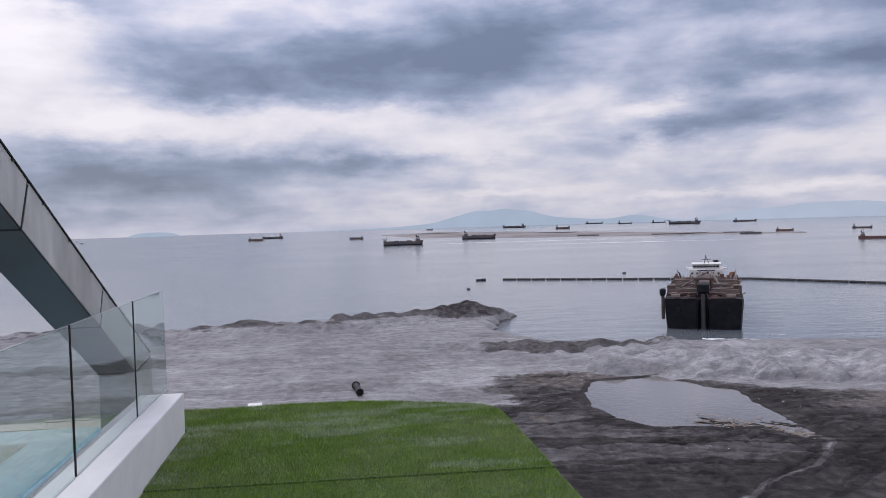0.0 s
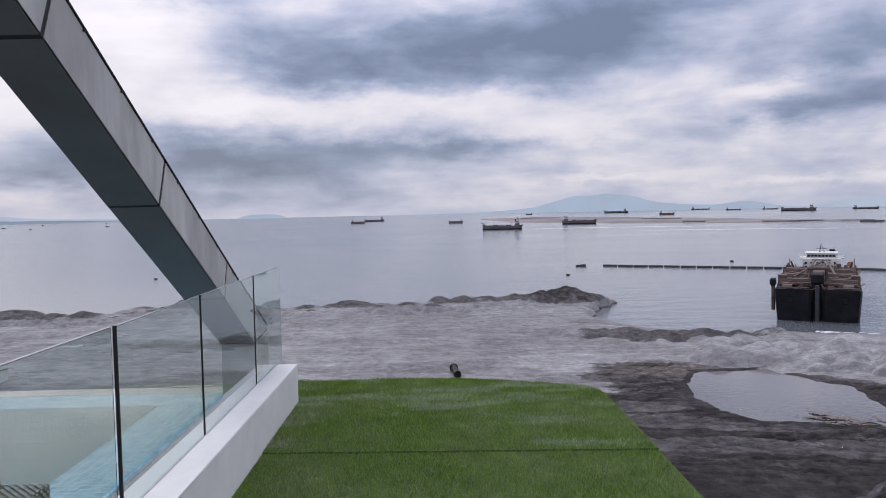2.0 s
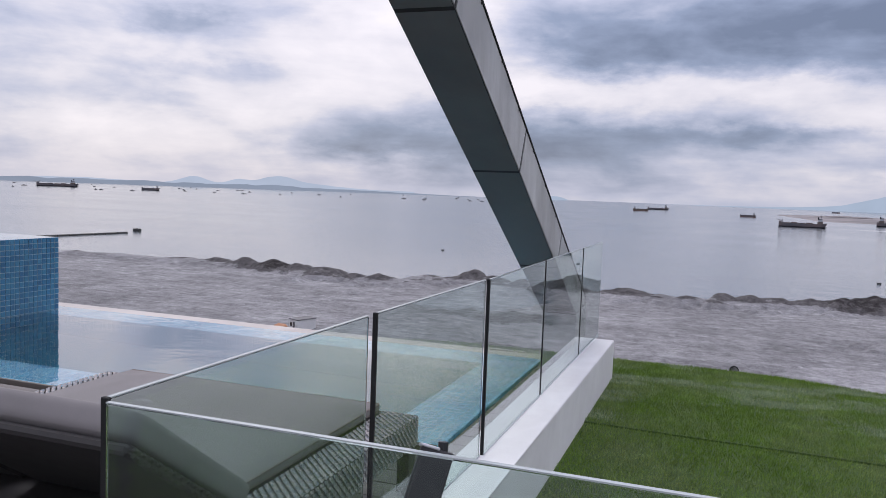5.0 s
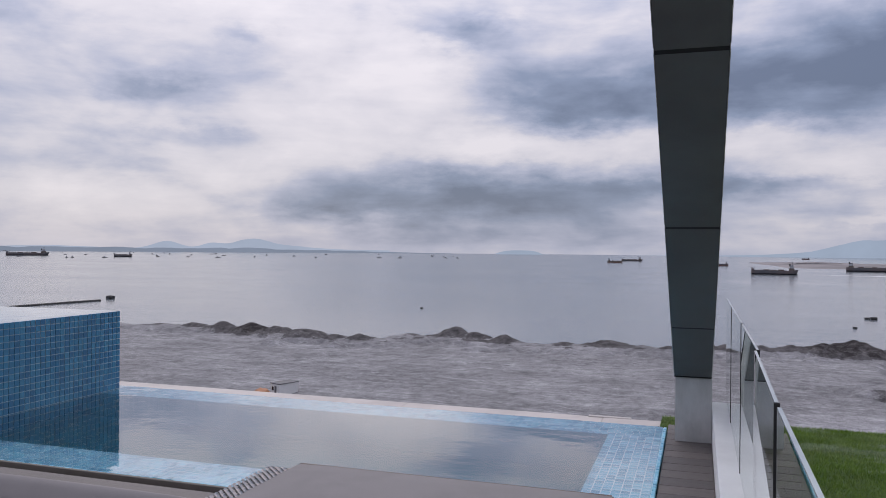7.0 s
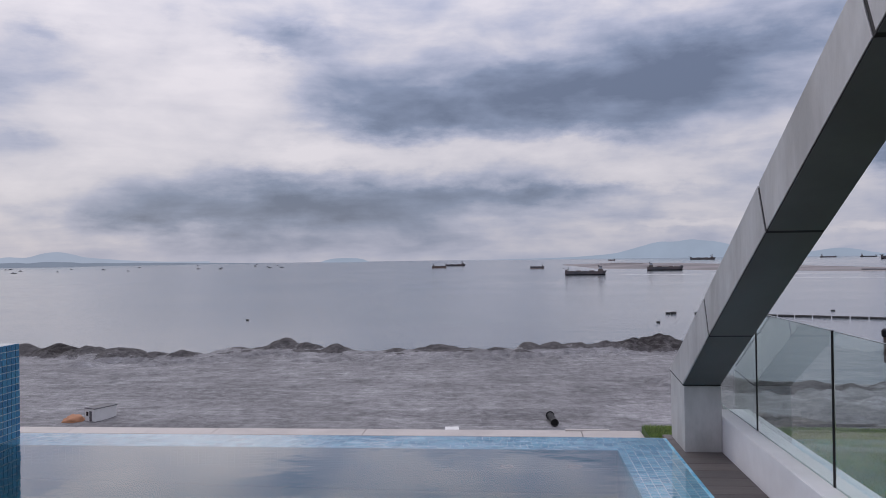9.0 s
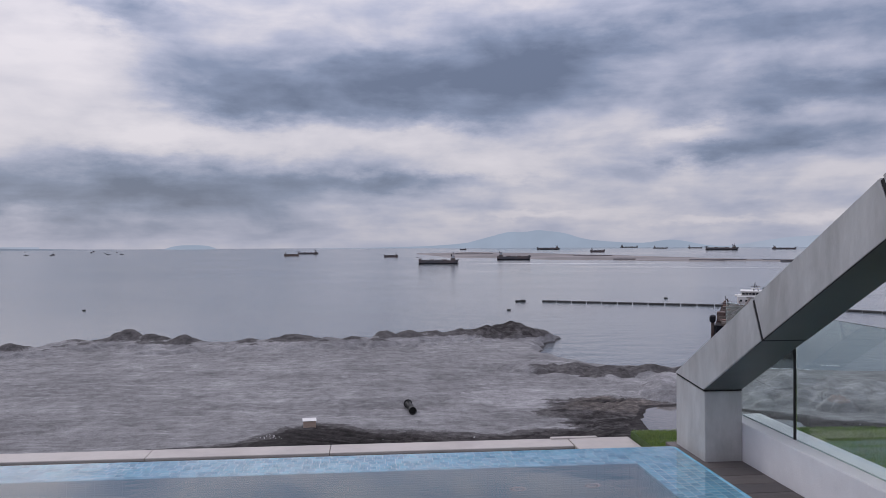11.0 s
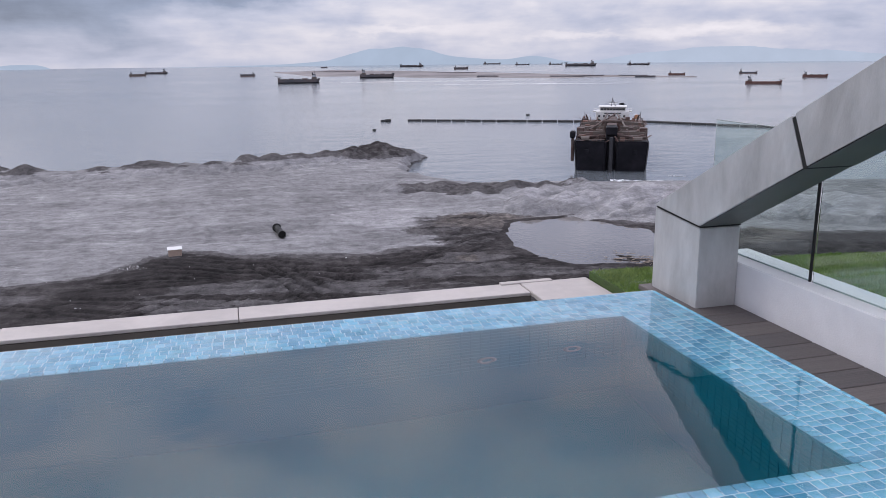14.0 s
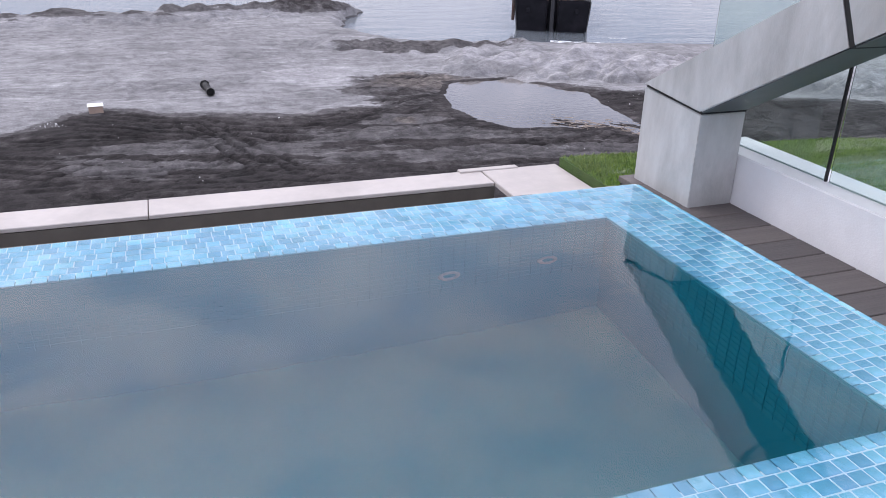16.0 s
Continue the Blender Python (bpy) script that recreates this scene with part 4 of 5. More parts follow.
def ring_walls():
    bm = bmesh.new()
    add_box(bm, PX0, POOL_X, yi1 + 0.041, POOL_Y1, -0.15, -0.0215)
    add_box(bm, PX0, POOL_X, POOL_Y0, yi0 - 0.041, -0.15, -0.0215)
    add_box(bm, xi + 0.041, POOL_X, yi0 - 0.04, yi1 + 0.04, -0.15, -0.0215)
    return bm


part("outer_wall", box(PX0, POOL_X, yi1 + 0.045, POOL_Y1, -1.5, -0.155), TROUGH, pool, "dark outer wall")
part("rim_bed", ring_walls(), GROUT, pool, "pale grout bed")
part("basin", box(PX0, xi - 0.0, yi0, yi1, -1.56, -1.5), BASIN, pool, "deep teal pool floor")
for nm, args in (("basin_wall", (xi - 0.002, xi + 0.04, yi0, yi1, -1.5, -0.034)), ("basin_wall", (PX0, xi, yi1 - 0.002, yi1 + 0.04, -1.5, -0.034)),
                 ("basin_wall", (PX0, xi, yi0 - 0.04, yi0 + 0.002, -1.5, -0.034))):
    part(nm, box(*args), BASIN_WALL, pool)

wbm = bmesh.new()
vs = [wbm.verts.new(c) for c in ((PX0, POOL_Y0 + 0.004, WATER_Z), (POOL_X - 0.004, POOL_Y0 + 0.004, WATER_Z), (POOL_X - 0.004, POOL_Y1 - 0.004, WATER_Z), (PX0, POOL_Y1 - 0.004, WATER_Z))]
wbm.faces.new(vs)
pw = part("pool_water", wbm, POOLWATER, pool, "still clear water mirroring the sky")
pw.visible_shadow = False

# pale round fittings on the far inner wall
for fx, fz in ((-1.34, -0.63), (-1.91, -0.65)):
    ring = bmesh.new()
    n, k = 28, 8
    loops = [[ring.verts.new((fx + (0.048 + 0.014 * math.cos(2 * math.pi * j / k)) * math.cos(2 * math.pi * i / n), yi1 - 0.010 + 0.010 * math.sin(2 * math.pi * j / k),
                              fz + (0.048 + 0.014 * math.cos(2 * math.pi * j / k)) * math.sin(2 * math.pi * i / n))) for j in range(k)] for i in range(n)]
    for i in range(n):
        for j in range(k):
            ring.faces.new((loops[i][j], loops[(i + 1) % n][j], loops[(i + 1) % n][(j + 1) % k], loops[i][(j + 1) % k]))
    part("water_inlet", ring, FITTING, pool, "pale round water inlet", True)

# spill edge lip of the pool
lip = bmesh.new()
for k in range(32):
    add_box(lip, POOL_X + 0.002, POOL_X + 0.028, POOL_Y0 - 0.026 + k * 0.0898, POOL_Y0 - 0.026 + k * 0.0898 + 0.083, -0.07, -0.006, 0.004)
tagged(part("edge_tiles", lip, TILE_FIELD, pool, "blue tiled edge lip"), kind="stuff")
part("edge_bed", box(POOL_X - 0.001, POOL_X + 0.022, POOL_Y0 - 0.02, POOL_Y1 + 0.002, -0.15, -0.012), GROUT, pool)
part("front_face", box(PX0, POOL_X, POOL_Y0 - 0.028, POOL_Y0 - 0.001, -0.15, -0.008, 0.004), TROUGH, pool, "dark front edge")

# far catch trough and coping
solid("trough", box(-12, -1.18, POOL_Y1 + 0.004, 7.76, -0.62, -0.55), TROUGH, "dark catch trough behind the overflow edge", "trough", "structure")
coping = thing("coping", "beige stone coping slabs along the roof edge", "coping", "structure")
CZ0, CZ1 = -0.182, -0.155
for a, b in ((-9.66, -8.09), (-8.085, -6.52), (-6.515, -4.945), (-4.94, -3.375), (-3.37, -1.185)):
    part("coping_slab", box(a, b, 7.76, 8.04, CZ0, CZ1, 0.004), STONE, coping)
part("coping_slab", prism([(-1.18, POOL_Y1 + 0.004), (-0.60, POOL_Y1 + 0.004), (-0.60, 8.02), (-1.18, 8.02)], CZ0, CZ1 + 0.004, 0.004), STONE, coping)
part("coping_cap", box(-1.34, -0.9, 8.0, 8.06, CZ0, CZ1 + 0.012, 0.004), STONE, coping, "thin raised stone lip")
solid("trough_wall", box(-12, -1.18, 7.765, 8.02, -1.9, CZ0 - 0.004), TROUGH, "dark wall of the catch trough", "wall", "structure")

# raised spa block with mosaic face, water to its brim
SPA_TOP = 0.87
spa = thing("spa_basin", "raised brimful spa basin faced with small blue mosaic tiles", "spa")
part("body", box(-9.0, SPA_X - 0.008, 4.35, 6.93, -0.9, SPA_TOP - 0.02), GROUT_BLUE, spa, "grey-blue grout body")
sw = part("spa_water", box(-8.98, SPA_X - 0.012, 4.36, 6.92, SPA_TOP - 0.018, SPA_TOP - 0.002, 0.004), water("spa_water", (0.35, 0.42, 0.46), 0.02, ((4.0, 0.002, 1.0),)), spa, "still water at the brim")

# ---- furniture ----
def rounded(x0, x1, y0, y1, z0, z1, r, puff=0.0):
    """A cushion: a soft box whose faces swell a little."""
    bm = bmesh.new()
    nx, ny = 12, 12
    bmesh.ops.create_cube(bm, size=1)
    bmesh.ops.subdivide_edges(bm, edges=list(bm.edges), cuts=9, use_grid_fill=True)
    sx, sy, sz = x1 - x0, y1 - y0, z1 - z0
    for v in bm.verts:
        c = Vector((v.co.x * sx, v.co.y * sy, v.co.z * sz))
        inner = Vector((max(-sx / 2 + r, min(sx / 2 - r, c.x)), max(-sy / 2 + r, min(sy / 2 - r, c.y)), max(-sz / 2 + r, min(sz / 2 - r, c.z))))
        d = c - inner
        if d.length > 1e-6:
            c = inner + d.normalized() * min(r, d.length)
        k = (1 - (2 * v.co.x) ** 4) * (1 - (2 * v.co.y) ** 4)
        c.z += math.copysign(puff * max(0, k), v.co.z)
        v.co = c + Vector(((x0 + x1) / 2, (y0 + y1) / 2, (z0 + z1) / 2))
    return bm


def weave(bm, origin, u, v, nu, nv, normal, lift=0.006):
    """Flat wicker strands over a face: short humps, over and under."""
    u, v, normal = Vector(u), Vector(v), Vector(normal)
    du, dv = u / nu, v / nv
    for i in range(nu):
        for j in range(nv):
            o = Vector(origin) + du * i + dv * j
            if (i + j) % 2:
                a, b = du * 0.04, du * 0.96
                c, d = dv * 0.13, dv * 0.87
                mid0, mid1 = o + du * 0.5 + c + normal * lift, o + du * 0.5 + d + normal * lift
                p = [o + a + c, o + a + d, o + b + d, o + b + c]
                q = [bm.verts.new(k) for k in p]
                m0, m1 = bm.verts.new(mid0), bm.verts.new(mid1)
                bm.faces.new((q[0], m0, m1, q[1]))
                bm.faces.new((m0, q[3], q[2], m1))
            else:
                a, b = dv * 0.04, dv * 0.96
                c, d = du * 0.13, du * 0.87
                mid0, mid1 = o + dv * 0.5 + c + normal * lift, o + dv * 0.5 + d + normal * lift
                p = [o + a + c, o + a + d, o + b + d, o + b + c]
                q = [bm.verts.new(k) for k in p]
                m0, m1 = bm.verts.new(mid0), bm.verts.new(mid1)
                bm.faces.new((q[0], q[1], m1, m0))
                bm.faces.new((m0, m1, q[2], q[3]))
    return bm


def daybed(x0, x1, y0, y1, rise, label):
    """A double wicker lounger, its foot towards the pool, backrests raised at its head."""
    w, l = x1 - x0, y1 - y0
    bed = thing("daybed", label, "daybed", group="daybeds beside the pool", at=((x0 + x1) / 2, y1, -0.028))
    hw = w / 2
    z0, z1 = 0.24, 0.40
    side = 0.20
    fold = -1.55
    core = bmesh.new()
    add_box(core, -hw + 0.004, hw - 0.004, -l, -0.004, z0 + 0.004, z1 - 0.004, 0.02, 2)
    part("frame", core, WICKER_DARK, bed, "inner frame, blackened for the shade between strands")
    pitch = 0.02
    wv = bmesh.new()
    weave(wv, (hw - side, -l, z1), (side, 0, 0), (0, l, 0), int(side / pitch), int(l / pitch), (0, 0, 1))
    part("wicker_rail", wv, WICKER, bed, "grey-brown woven wicker top rail")
    wv = bmesh.new()
    weave(wv, (-hw, -l, z1), (side, 0, 0), (0, l, 0), int(side / pitch), int(l / pitch), (0, 0, 1))
    part("wicker_rail", wv, WICKER, bed, "grey-brown woven wicker top rail")
    wv = bmesh.new()
    weave(wv, (hw, -l, z0), (0, l, 0), (0, 0, z1 - z0), int(l / pitch), int((z1 - z0) / pitch), (1, 0, 0))
    part("wicker_side", wv, WICKER, bed)
    wv = bmesh.new()
    weave(wv, (-hw, 0, z0), (w, 0, 0), (0, 0, z1 - z0), int(w / pitch), int((z1 - z0) / pitch), (0, 1, 0))
    part("wicker_end", wv, WICKER, bed)
    for sx in (-1, 1):
        for yy in (-0.05, -l + 0.1):
            part("leg", box(sx * (hw - 0.04) - 0.035, sx * (hw - 0.04) + 0.035, yy - 0.05, yy + 0.045, 0.0, z0 + 0.02, 0.008, 2), WICKER_DARK, bed)
    cush = part("seat_cushion", rounded(-hw + side + 0.01, hw - side - 0.01, fold, -0.03, z1 + 0.002, z1 + 0.055, 0.022, 0.008), CUSHION, bed, "taupe fabric seat cushion", True)
    edge = bmesh.new()
    for zz in (z1 + 0.012, z1 + 0.045):
        add_rod(edge, (-hw + side + 0.02, -0.035, zz), (hw - side - 0.02, -0.035, zz), 0.005, n=6)
        add_rod(edge, (hw - side - 0.014, fold + 0.03, zz), (hw - side - 0.014, -0.05, zz), 0.005, n=6)
    part("piping", edge, PIPING, cush)
    lean = math.atan2(rise, 0.72)
    length = 0.76
    m = Matrix.Translation((0, fold, z1 + 0.0)) @ Matrix.Rotation(-lean, 4, "X")
    for a, b in ((-hw + 0.03, -0.01), (0.01, hw - 0.03)):
        bm = box(a + 0.02, b - 0.02, -length, 0.0, 0.0, 0.035, 0.01)
        bm.transform(m)
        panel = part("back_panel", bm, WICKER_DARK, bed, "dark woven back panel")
        bm = rounded(a + 0.03, b - 0.03, -length, -0.01, 0.04, 0.15, 0.04, 0.012)
        bm.transform(m)
        part("back_cushion", bm, CUSHION, bed, "taupe fabric back cushion", True)
        bm = bmesh.new()
        if b > 0.1:
            weave(bm, (b - 0.015, -length, 0.0), (0, length, 0), (0, 0, 0.035), 36, 2, (1, 0, 0))
            bm.transform(m)
            part("back_edge", bm, WICKER_DARK, bed)
        else:
            bm.free()
    return bed


daybed(-2.54, -0.42, 1.30, 3.58, 0.53, "wide grey-brown wicker daybed with taupe cushions beside the glass")


def gimbal(x, y, z):
    """A black phone gimbal on a slim tripod."""
    g = thing("phone_gimbal", "black phone gimbal on a slim tripod standing on turf", "tripod", at=(x, y, z), turn=35)
    g.scale = (1.1, 1.1, 1.0)
    top = 0.895
    part("pole", rod((0, 0, 0.12), (0, 0, top), 0.011, 0.010, 12), BLACKPLASTIC, g)
    for k in range(3):
        a = 2.1 * k + 0.4
        part("leg", rod((0, 0, 0.30), (0.26 * math.cos(a), 0.26 * math.sin(a), 0.006), 0.008, None, 8), BLACKPLASTIC, g)
    part("collar", rod((0, 0, 0.27), (0, 0, 0.33), 0.02, None, 12), BLACKPLASTIC, g)
    part("ball_head", rod((0, 0, top - 0.02), (0, 0, top + 0.03), 0.022, 0.018, 14), BLACKPLASTIC, g)
    part("knob", rod((0.015, 0, top), (0.055, 0, top), 0.013, None, 12), BLACKPLASTIC, g)
    part("knob", rod((-0.012, 0, top - 0.05), (-0.05, 0, top - 0.05), 0.014, None, 12), BLACKPLASTIC, g)
    b = box(-0.042, 0.04, -0.014, 0.014, 0.0, 0.145, 0.008, 2)
    b.transform(Matrix.Translation((-0.01, 0, top + 0.02)) @ Matrix.Rotation(-0.35, 4, "X") @ Matrix.Rotation(0.35, 4, "Y"))
    part("phone_clamp", b, BLACKPLASTIC, g)
    b = box(-0.046, 0.0, -0.017, 0.017, 0.14, 0.148, 0.002)
    b.transform(Matrix.Translation((-0.01, 0, top + 0.02)) @ Matrix.Rotation(-0.35, 4, "X") @ Matrix.Rotation(0.35, 4, "Y"))
    part("grip_edge", b, GREYMETAL, g, "grey metal grip edge")
    part("antenna", rod((0.045, 0.03, top + 0.06), (0.052, 0.05, top + 0.165), 0.012, None, 12), BLACKPLASTIC, g)
    return g


gimbal(0.435, 1.46, LAWN_Z)

# ---- ships and floating things ----
def hull_mesh(l, b, h, bow=0.22, sheer=0.25):
    """A ship's hull along x, waterline at 0, bow at +x; sides flare and the deck rises to the ends."""
    bm = bmesh.new()
    rows = []
    n = 16
    for i in range(n + 1):
        t = i / n
        x = -l / 2 + l * t
        k = 1.0
        if t > 1 - bow:
            k = math.sqrt(max(0.0, 1 - ((t - (1 - bow)) / bow) ** 2)) * 0.97 + 0.03
        elif t < 0.08:
            k = 0.8 + 0.2 * t / 0.08
        z = h * (1 + sheer * max(0, (t - 0.78) / 0.22) ** 1.3 + sheer * 0.7 * max(0, (0.16 - t) / 0.16))
        rake = 0.04 * l * max(0, (t - 0.85) / 0.15)
        rows.append([bm.verts.new(c) for c in ((x - rake, -b / 2 * k * 0.9, -1.0), (x, -b / 2 * k, z * 0.5), (x + rake * 0.6, -b / 2 * k, z),
                                               (x + rake * 0.6, b / 2 * k, z), (x, b / 2 * k, z * 0.5), (x - rake, b / 2 * k * 0.9, -1.0))])
    for a, c in zip(rows, rows[1:]):
        for k in range(5):
            bm.faces.new((a[k], c[k], c[k + 1], a[k + 1]))
    bm.faces.new(rows[0])
    bm.faces.new(rows[-1][::-1])
    bmesh.ops.recalc_face_normals(bm, faces=bm.faces)
    return bm


def far_ship(x, y, length, label, house=-1, free=0.075, mat=None, facing=1, hold=True, mast=True, name="cargo_ship", skew=0):
    """A ship lying broadside to the terrace; house: where the deckhouse stands (-1 stern, 1 bow)."""
    az = math.degrees(math.atan2(x, y))
    s = thing(name, label, "ship", group="ships at anchor in the bay", at=(x, y, SEA), turn=-az + (180 if facing < 0 else 0) + skew)
    b, h = length * 0.17, length * free
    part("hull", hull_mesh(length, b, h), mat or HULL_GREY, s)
    part("boot_top", hull_mesh(length * 0.995, b * 1.004, h * 0.28, sheer=0.0), HULL_RED if length < 50 else HULL_BLACK, s, "darker band along the waterline")
    hx = house * length * 0.38
    ht = length * (0.10 if length < 80 else 0.07)
    part("deckhouse", box(hx - length * 0.065, hx + length * 0.055, -b * 0.42, b * 0.42, h * 0.9, h + ht * 0.55, 0.3), BUFF, s, "dull lower deckhouse")
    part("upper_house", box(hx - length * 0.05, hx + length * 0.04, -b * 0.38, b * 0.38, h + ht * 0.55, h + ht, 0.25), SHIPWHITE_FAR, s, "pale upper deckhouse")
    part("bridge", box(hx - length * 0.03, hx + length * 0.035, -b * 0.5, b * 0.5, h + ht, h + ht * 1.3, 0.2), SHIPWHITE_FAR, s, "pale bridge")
    part("window_band", box(hx - length * 0.028, hx + length * 0.033, -b * 0.504, -b * 0.5, h + ht * 1.1, h + ht * 1.22), WINDOWDARK, s)
    part("funnel", rod((hx - length * 0.04, 0, h + ht), (hx - length * 0.045, 0, h + ht * 1.6), length * 0.015, length * 0.012, 10), HULL_BLACK, s)
    part("bulwark", box(-house * length * 0.47 - length * 0.03, -house * length * 0.47 + length * 0.03, -b * 0.2, b * 0.2, h, h * 1.45, 0.2), mat or HULL_GREY, s)
    if mast:
        part("mast", rod((hx + length * 0.01, 0, h + ht * 1.3), (hx + length * 0.01, 0, h + ht * 2.1), length * 0.005, None, 6), HULL_GREY, s)
        part("yard", rod((hx - length * 0.012, 0, h + ht * 1.8), (hx + length * 0.032, 0, h + ht * 1.8), length * 0.003, None, 6), HULL_GREY, s)
        part("foremast", rod((-house * length * 0.42, 0, h), (-house * length * 0.42, 0, h + ht * 1.1), length * 0.005, None, 6), HULL_GREY, s)
        part("derrick", rod((-house * length * 0.42, 0, h + ht * 0.5), (-house * length * 0.56, 0, h + ht * 0.8), length * 0.006, None, 6), HULL_GREY, s)
    if hold:
        for k in range(4):
            cx = -house * length * (0.33 - 0.16 * k)
            part("hatch", box(cx - length * 0.065, cx + length * 0.065, -b * 0.36, b * 0.36, h * 0.95, h * (1.14 + 0.1 * (k % 2)), 0.2), RUST if k % 2 else BUFF, s)
            part("deck_locker", box(cx + length * 0.07, cx + length * 0.082, -b * 0.4, -b * 0.2, h, h * 1.4, 0.1), SHIPWHITE_FAR, s, "small white deck locker")
    return s


far_ship(-206, 2070, 38, "small brown and grey coaster at anchor", -1, 0.12, BUFF)
far_ship(-188, 2390, 60, "long dark barge behind a coaster", 1)
far_ship(47, 1835, 32, "short dark cargo ship at anchor", 1, 0.13)
far_ship(105, 1230, 62, "dark hopper dredger with raised stern under way", 1, 0.095, None, 1, True)
far_ship(274, 1490, 64, "long low dark barge beside the sand bank", -1, 0.10, HULL_GREY, 1, True, False)
far_ship(408, 3420, 28, "tiny dark ship far out", 1, 0.14)
far_ship(780, 3380, 100, "long dark freighter far out", 1, 0.07)
far_ship(740, 2500, 46, "dark ship with tall deckhouse far out", -1, 0.12)
far_ship(1440, 4250, 95, "pale freighter near the horizon", -1, 0.05)
far_ship(1380, 3620, 66, "pale freighter near the horizon", -1, 0.06)
far_ship(1560, 3640, 66, "dark freighter far out", -1, 0.06)
far_ship(1340, 2880, 118, "long blue-grey freighter far out", 1, 0.075)
far_ship(1672, 3030, 90, "grey freighter far out", -1, 0.06)
far_ship(815, 1335, 30, "small workboat with brown hull", -1, 0.10, HULL_RED, 1, False, True, "workboat")
far_ship(990, 1363, 34, "small white workboat in the bay", -1, 0.08, None, 1, False, True, "workboat")
far_ship(641, 853, 42, "red and white tug in the bay", -1, 0.07, HULL_RED, 1, False, True, "tug")
far_ship(896, 1066, 36, "rusty red barge in the bay", -1, 0.10, HULL_RED, 1, True, False, "barge")
far_ship(-1990, 1915, 118, "long dark freighter off the far coast", 1, 0.07)
far_ship(-1615, 1900, 50, "dark ship seen end on", 1, 0.13)


def big_ship():
    """The dredger unloading over its bow, seen from ahead."""
    s = thing("hopper_dredger", "black-hulled dredger with white bridge and rusty deck gear", "ship", at=(109.6, 220.8, SEA), turn=0)
    az = math.atan2(109.6, 220.8)
    s.matrix_world = pose(109.6, 220.8, SEA, 0, 0, -math.degrees(az) - 1.0)
    s.scale = (1.04, 1.0, 0.86)
    # y runs aft from the bow
    hw = 11.2
    for sx in (-1, 1):
        bm = bmesh.new()
        pts = [(1.6, 0.0), (hw - 0.6, 0.6), (hw, 5.0), (hw, 72.0), (1.2, 74.0), (1.2, 3.0)]
        lo = [bm.verts.new((sx * x * (0.93 if x > 5 else 1.0), y + 1.6, -2.0)) for x, y in pts]
        hi = [bm.verts.new((sx * x, y, 10.0 + (0.9 if y < 3 else 0))) for x, y in pts]
        bm.faces.new(hi), bm.faces.new(lo[::-1])
        for i in range(6):
            j = (i + 1) % 6
            bm.faces.new((lo[i], lo[j], hi[j], hi[i]))
        bmesh.ops.recalc_face_normals(bm, faces=bm.faces)
        bmesh.ops.bevel(bm, geom=list(bm.edges), offset=0.35, segments=2, affect="EDGES")
        part("hull", bm, HULL_BLACK, s)
        part("bulwark_rail", rod((sx * 2, 0.6, 11.4), (sx * (hw - 0.8), 1.0, 11.4), 0.12, None, 6), BUFF, s)
        part("winch", rod((sx * 6.5, 4, 11.3), (sx * 9, 4, 11.3), 0.9, None, 12), BUFF, s, "faded buff winch")
        part("anchor", box(sx * 7 - 0.6, sx * 7 + 0.6, 0.05, 0.55, 6.2, 8.0, 0.2), HULL_BLACK, s)
        part("hold_coaming", box(sx * 5.6 - 3.9, sx * 5.6 + 3.9, 8, 52, 10.0, 11.4, 0.2), RUST, s, "rusty hold coaming")
        for k in range(7):
            y = 7 + k * 6.4
            bm = box(-4.2, 4.2, y, y + 1.3, 0, 0.8 + 0.5 * ((k * 3) % 2), 0.1)
            bm.transform(Matrix.Translation((sx * 6.0, 0, 11.4 + 0.30 * k)) @ Matrix.Rotation(sx * 0.05, 4, "Y"))
            part("cross_beam", bm, BUFF if k % 2 else RUST, s)
        for k in range(5):
            y = 9 + 9.5 * k
            part("davit", rod((sx * (hw - 0.5), y, 10.2), (sx * (hw - 1.2), y, 14.0 + 0.3 * k), 0.18, None, 6), RUST, s)
        part("side_house", box(sx * 9.6 - 1.2, sx * 9.6 + 1.2, 14, 18, 10, 14.2, 0.2), RUST, s)
        part("ladder_gear", rod((sx * 5, 24, 12), (sx * 1.8, 50, 16.5), 0.35, None, 8), BUFF, s)
    part("well_bulkhead", box(-1.6, 1.6, 6, 8, -2, 14.5, 0.2), HULL_BLACK, s, "dark central chute")
    part("sand_fall", box(-0.55, 0.55, 0.6, 1.2, -1.0, 12.4, 0.25), SPRAY, s, "grey stream of sand and water")
    part("chute", box(-1.7, 1.7, 4.5, 12, 12.5, 15.5, 0.3), HULL_BLACK, s)
    part("gantry_leg", rod((-2.6, 14, 10), (-2.0, 14, 17.0), 0.4, None, 8), RUST, s)
    part("gantry_leg", rod((2.6, 14, 10), (2.0, 14, 17.0), 0.4, None, 8), RUST, s)
    part("gantry", box(-3.0, 3.0, 13.4, 14.6, 16.2, 17.2, 0.2), RUST, s)
    part("conveyor", box(-1.5, 1.5, 10, 52, 13.8, 15.4, 0.2), RUST, s)
    part("boom", rod((-7, 20, 13), (1.0, 46, 17), 0.3, None, 8), RUST, s)
    part("fender_post", box(-hw - 0.7, -hw + 0.2, 4, 6, 3.0, 13.5, 0.2), RUST, s)
    part("fender_head", box(-hw - 1.1, -hw + 0.5, 3, 7, 11.5, 14.0, 0.4), HULL_BLACK, s)
    rng = random.Random(31)
    gear = bmesh.new()
    for _ in range(150):
        x, y = rng.choice((-1, 1)) * rng.uniform(1.5, 10.2), rng.uniform(1.5, 52)
        z = 10.2 + max(0, (y - 6) * 0.07)
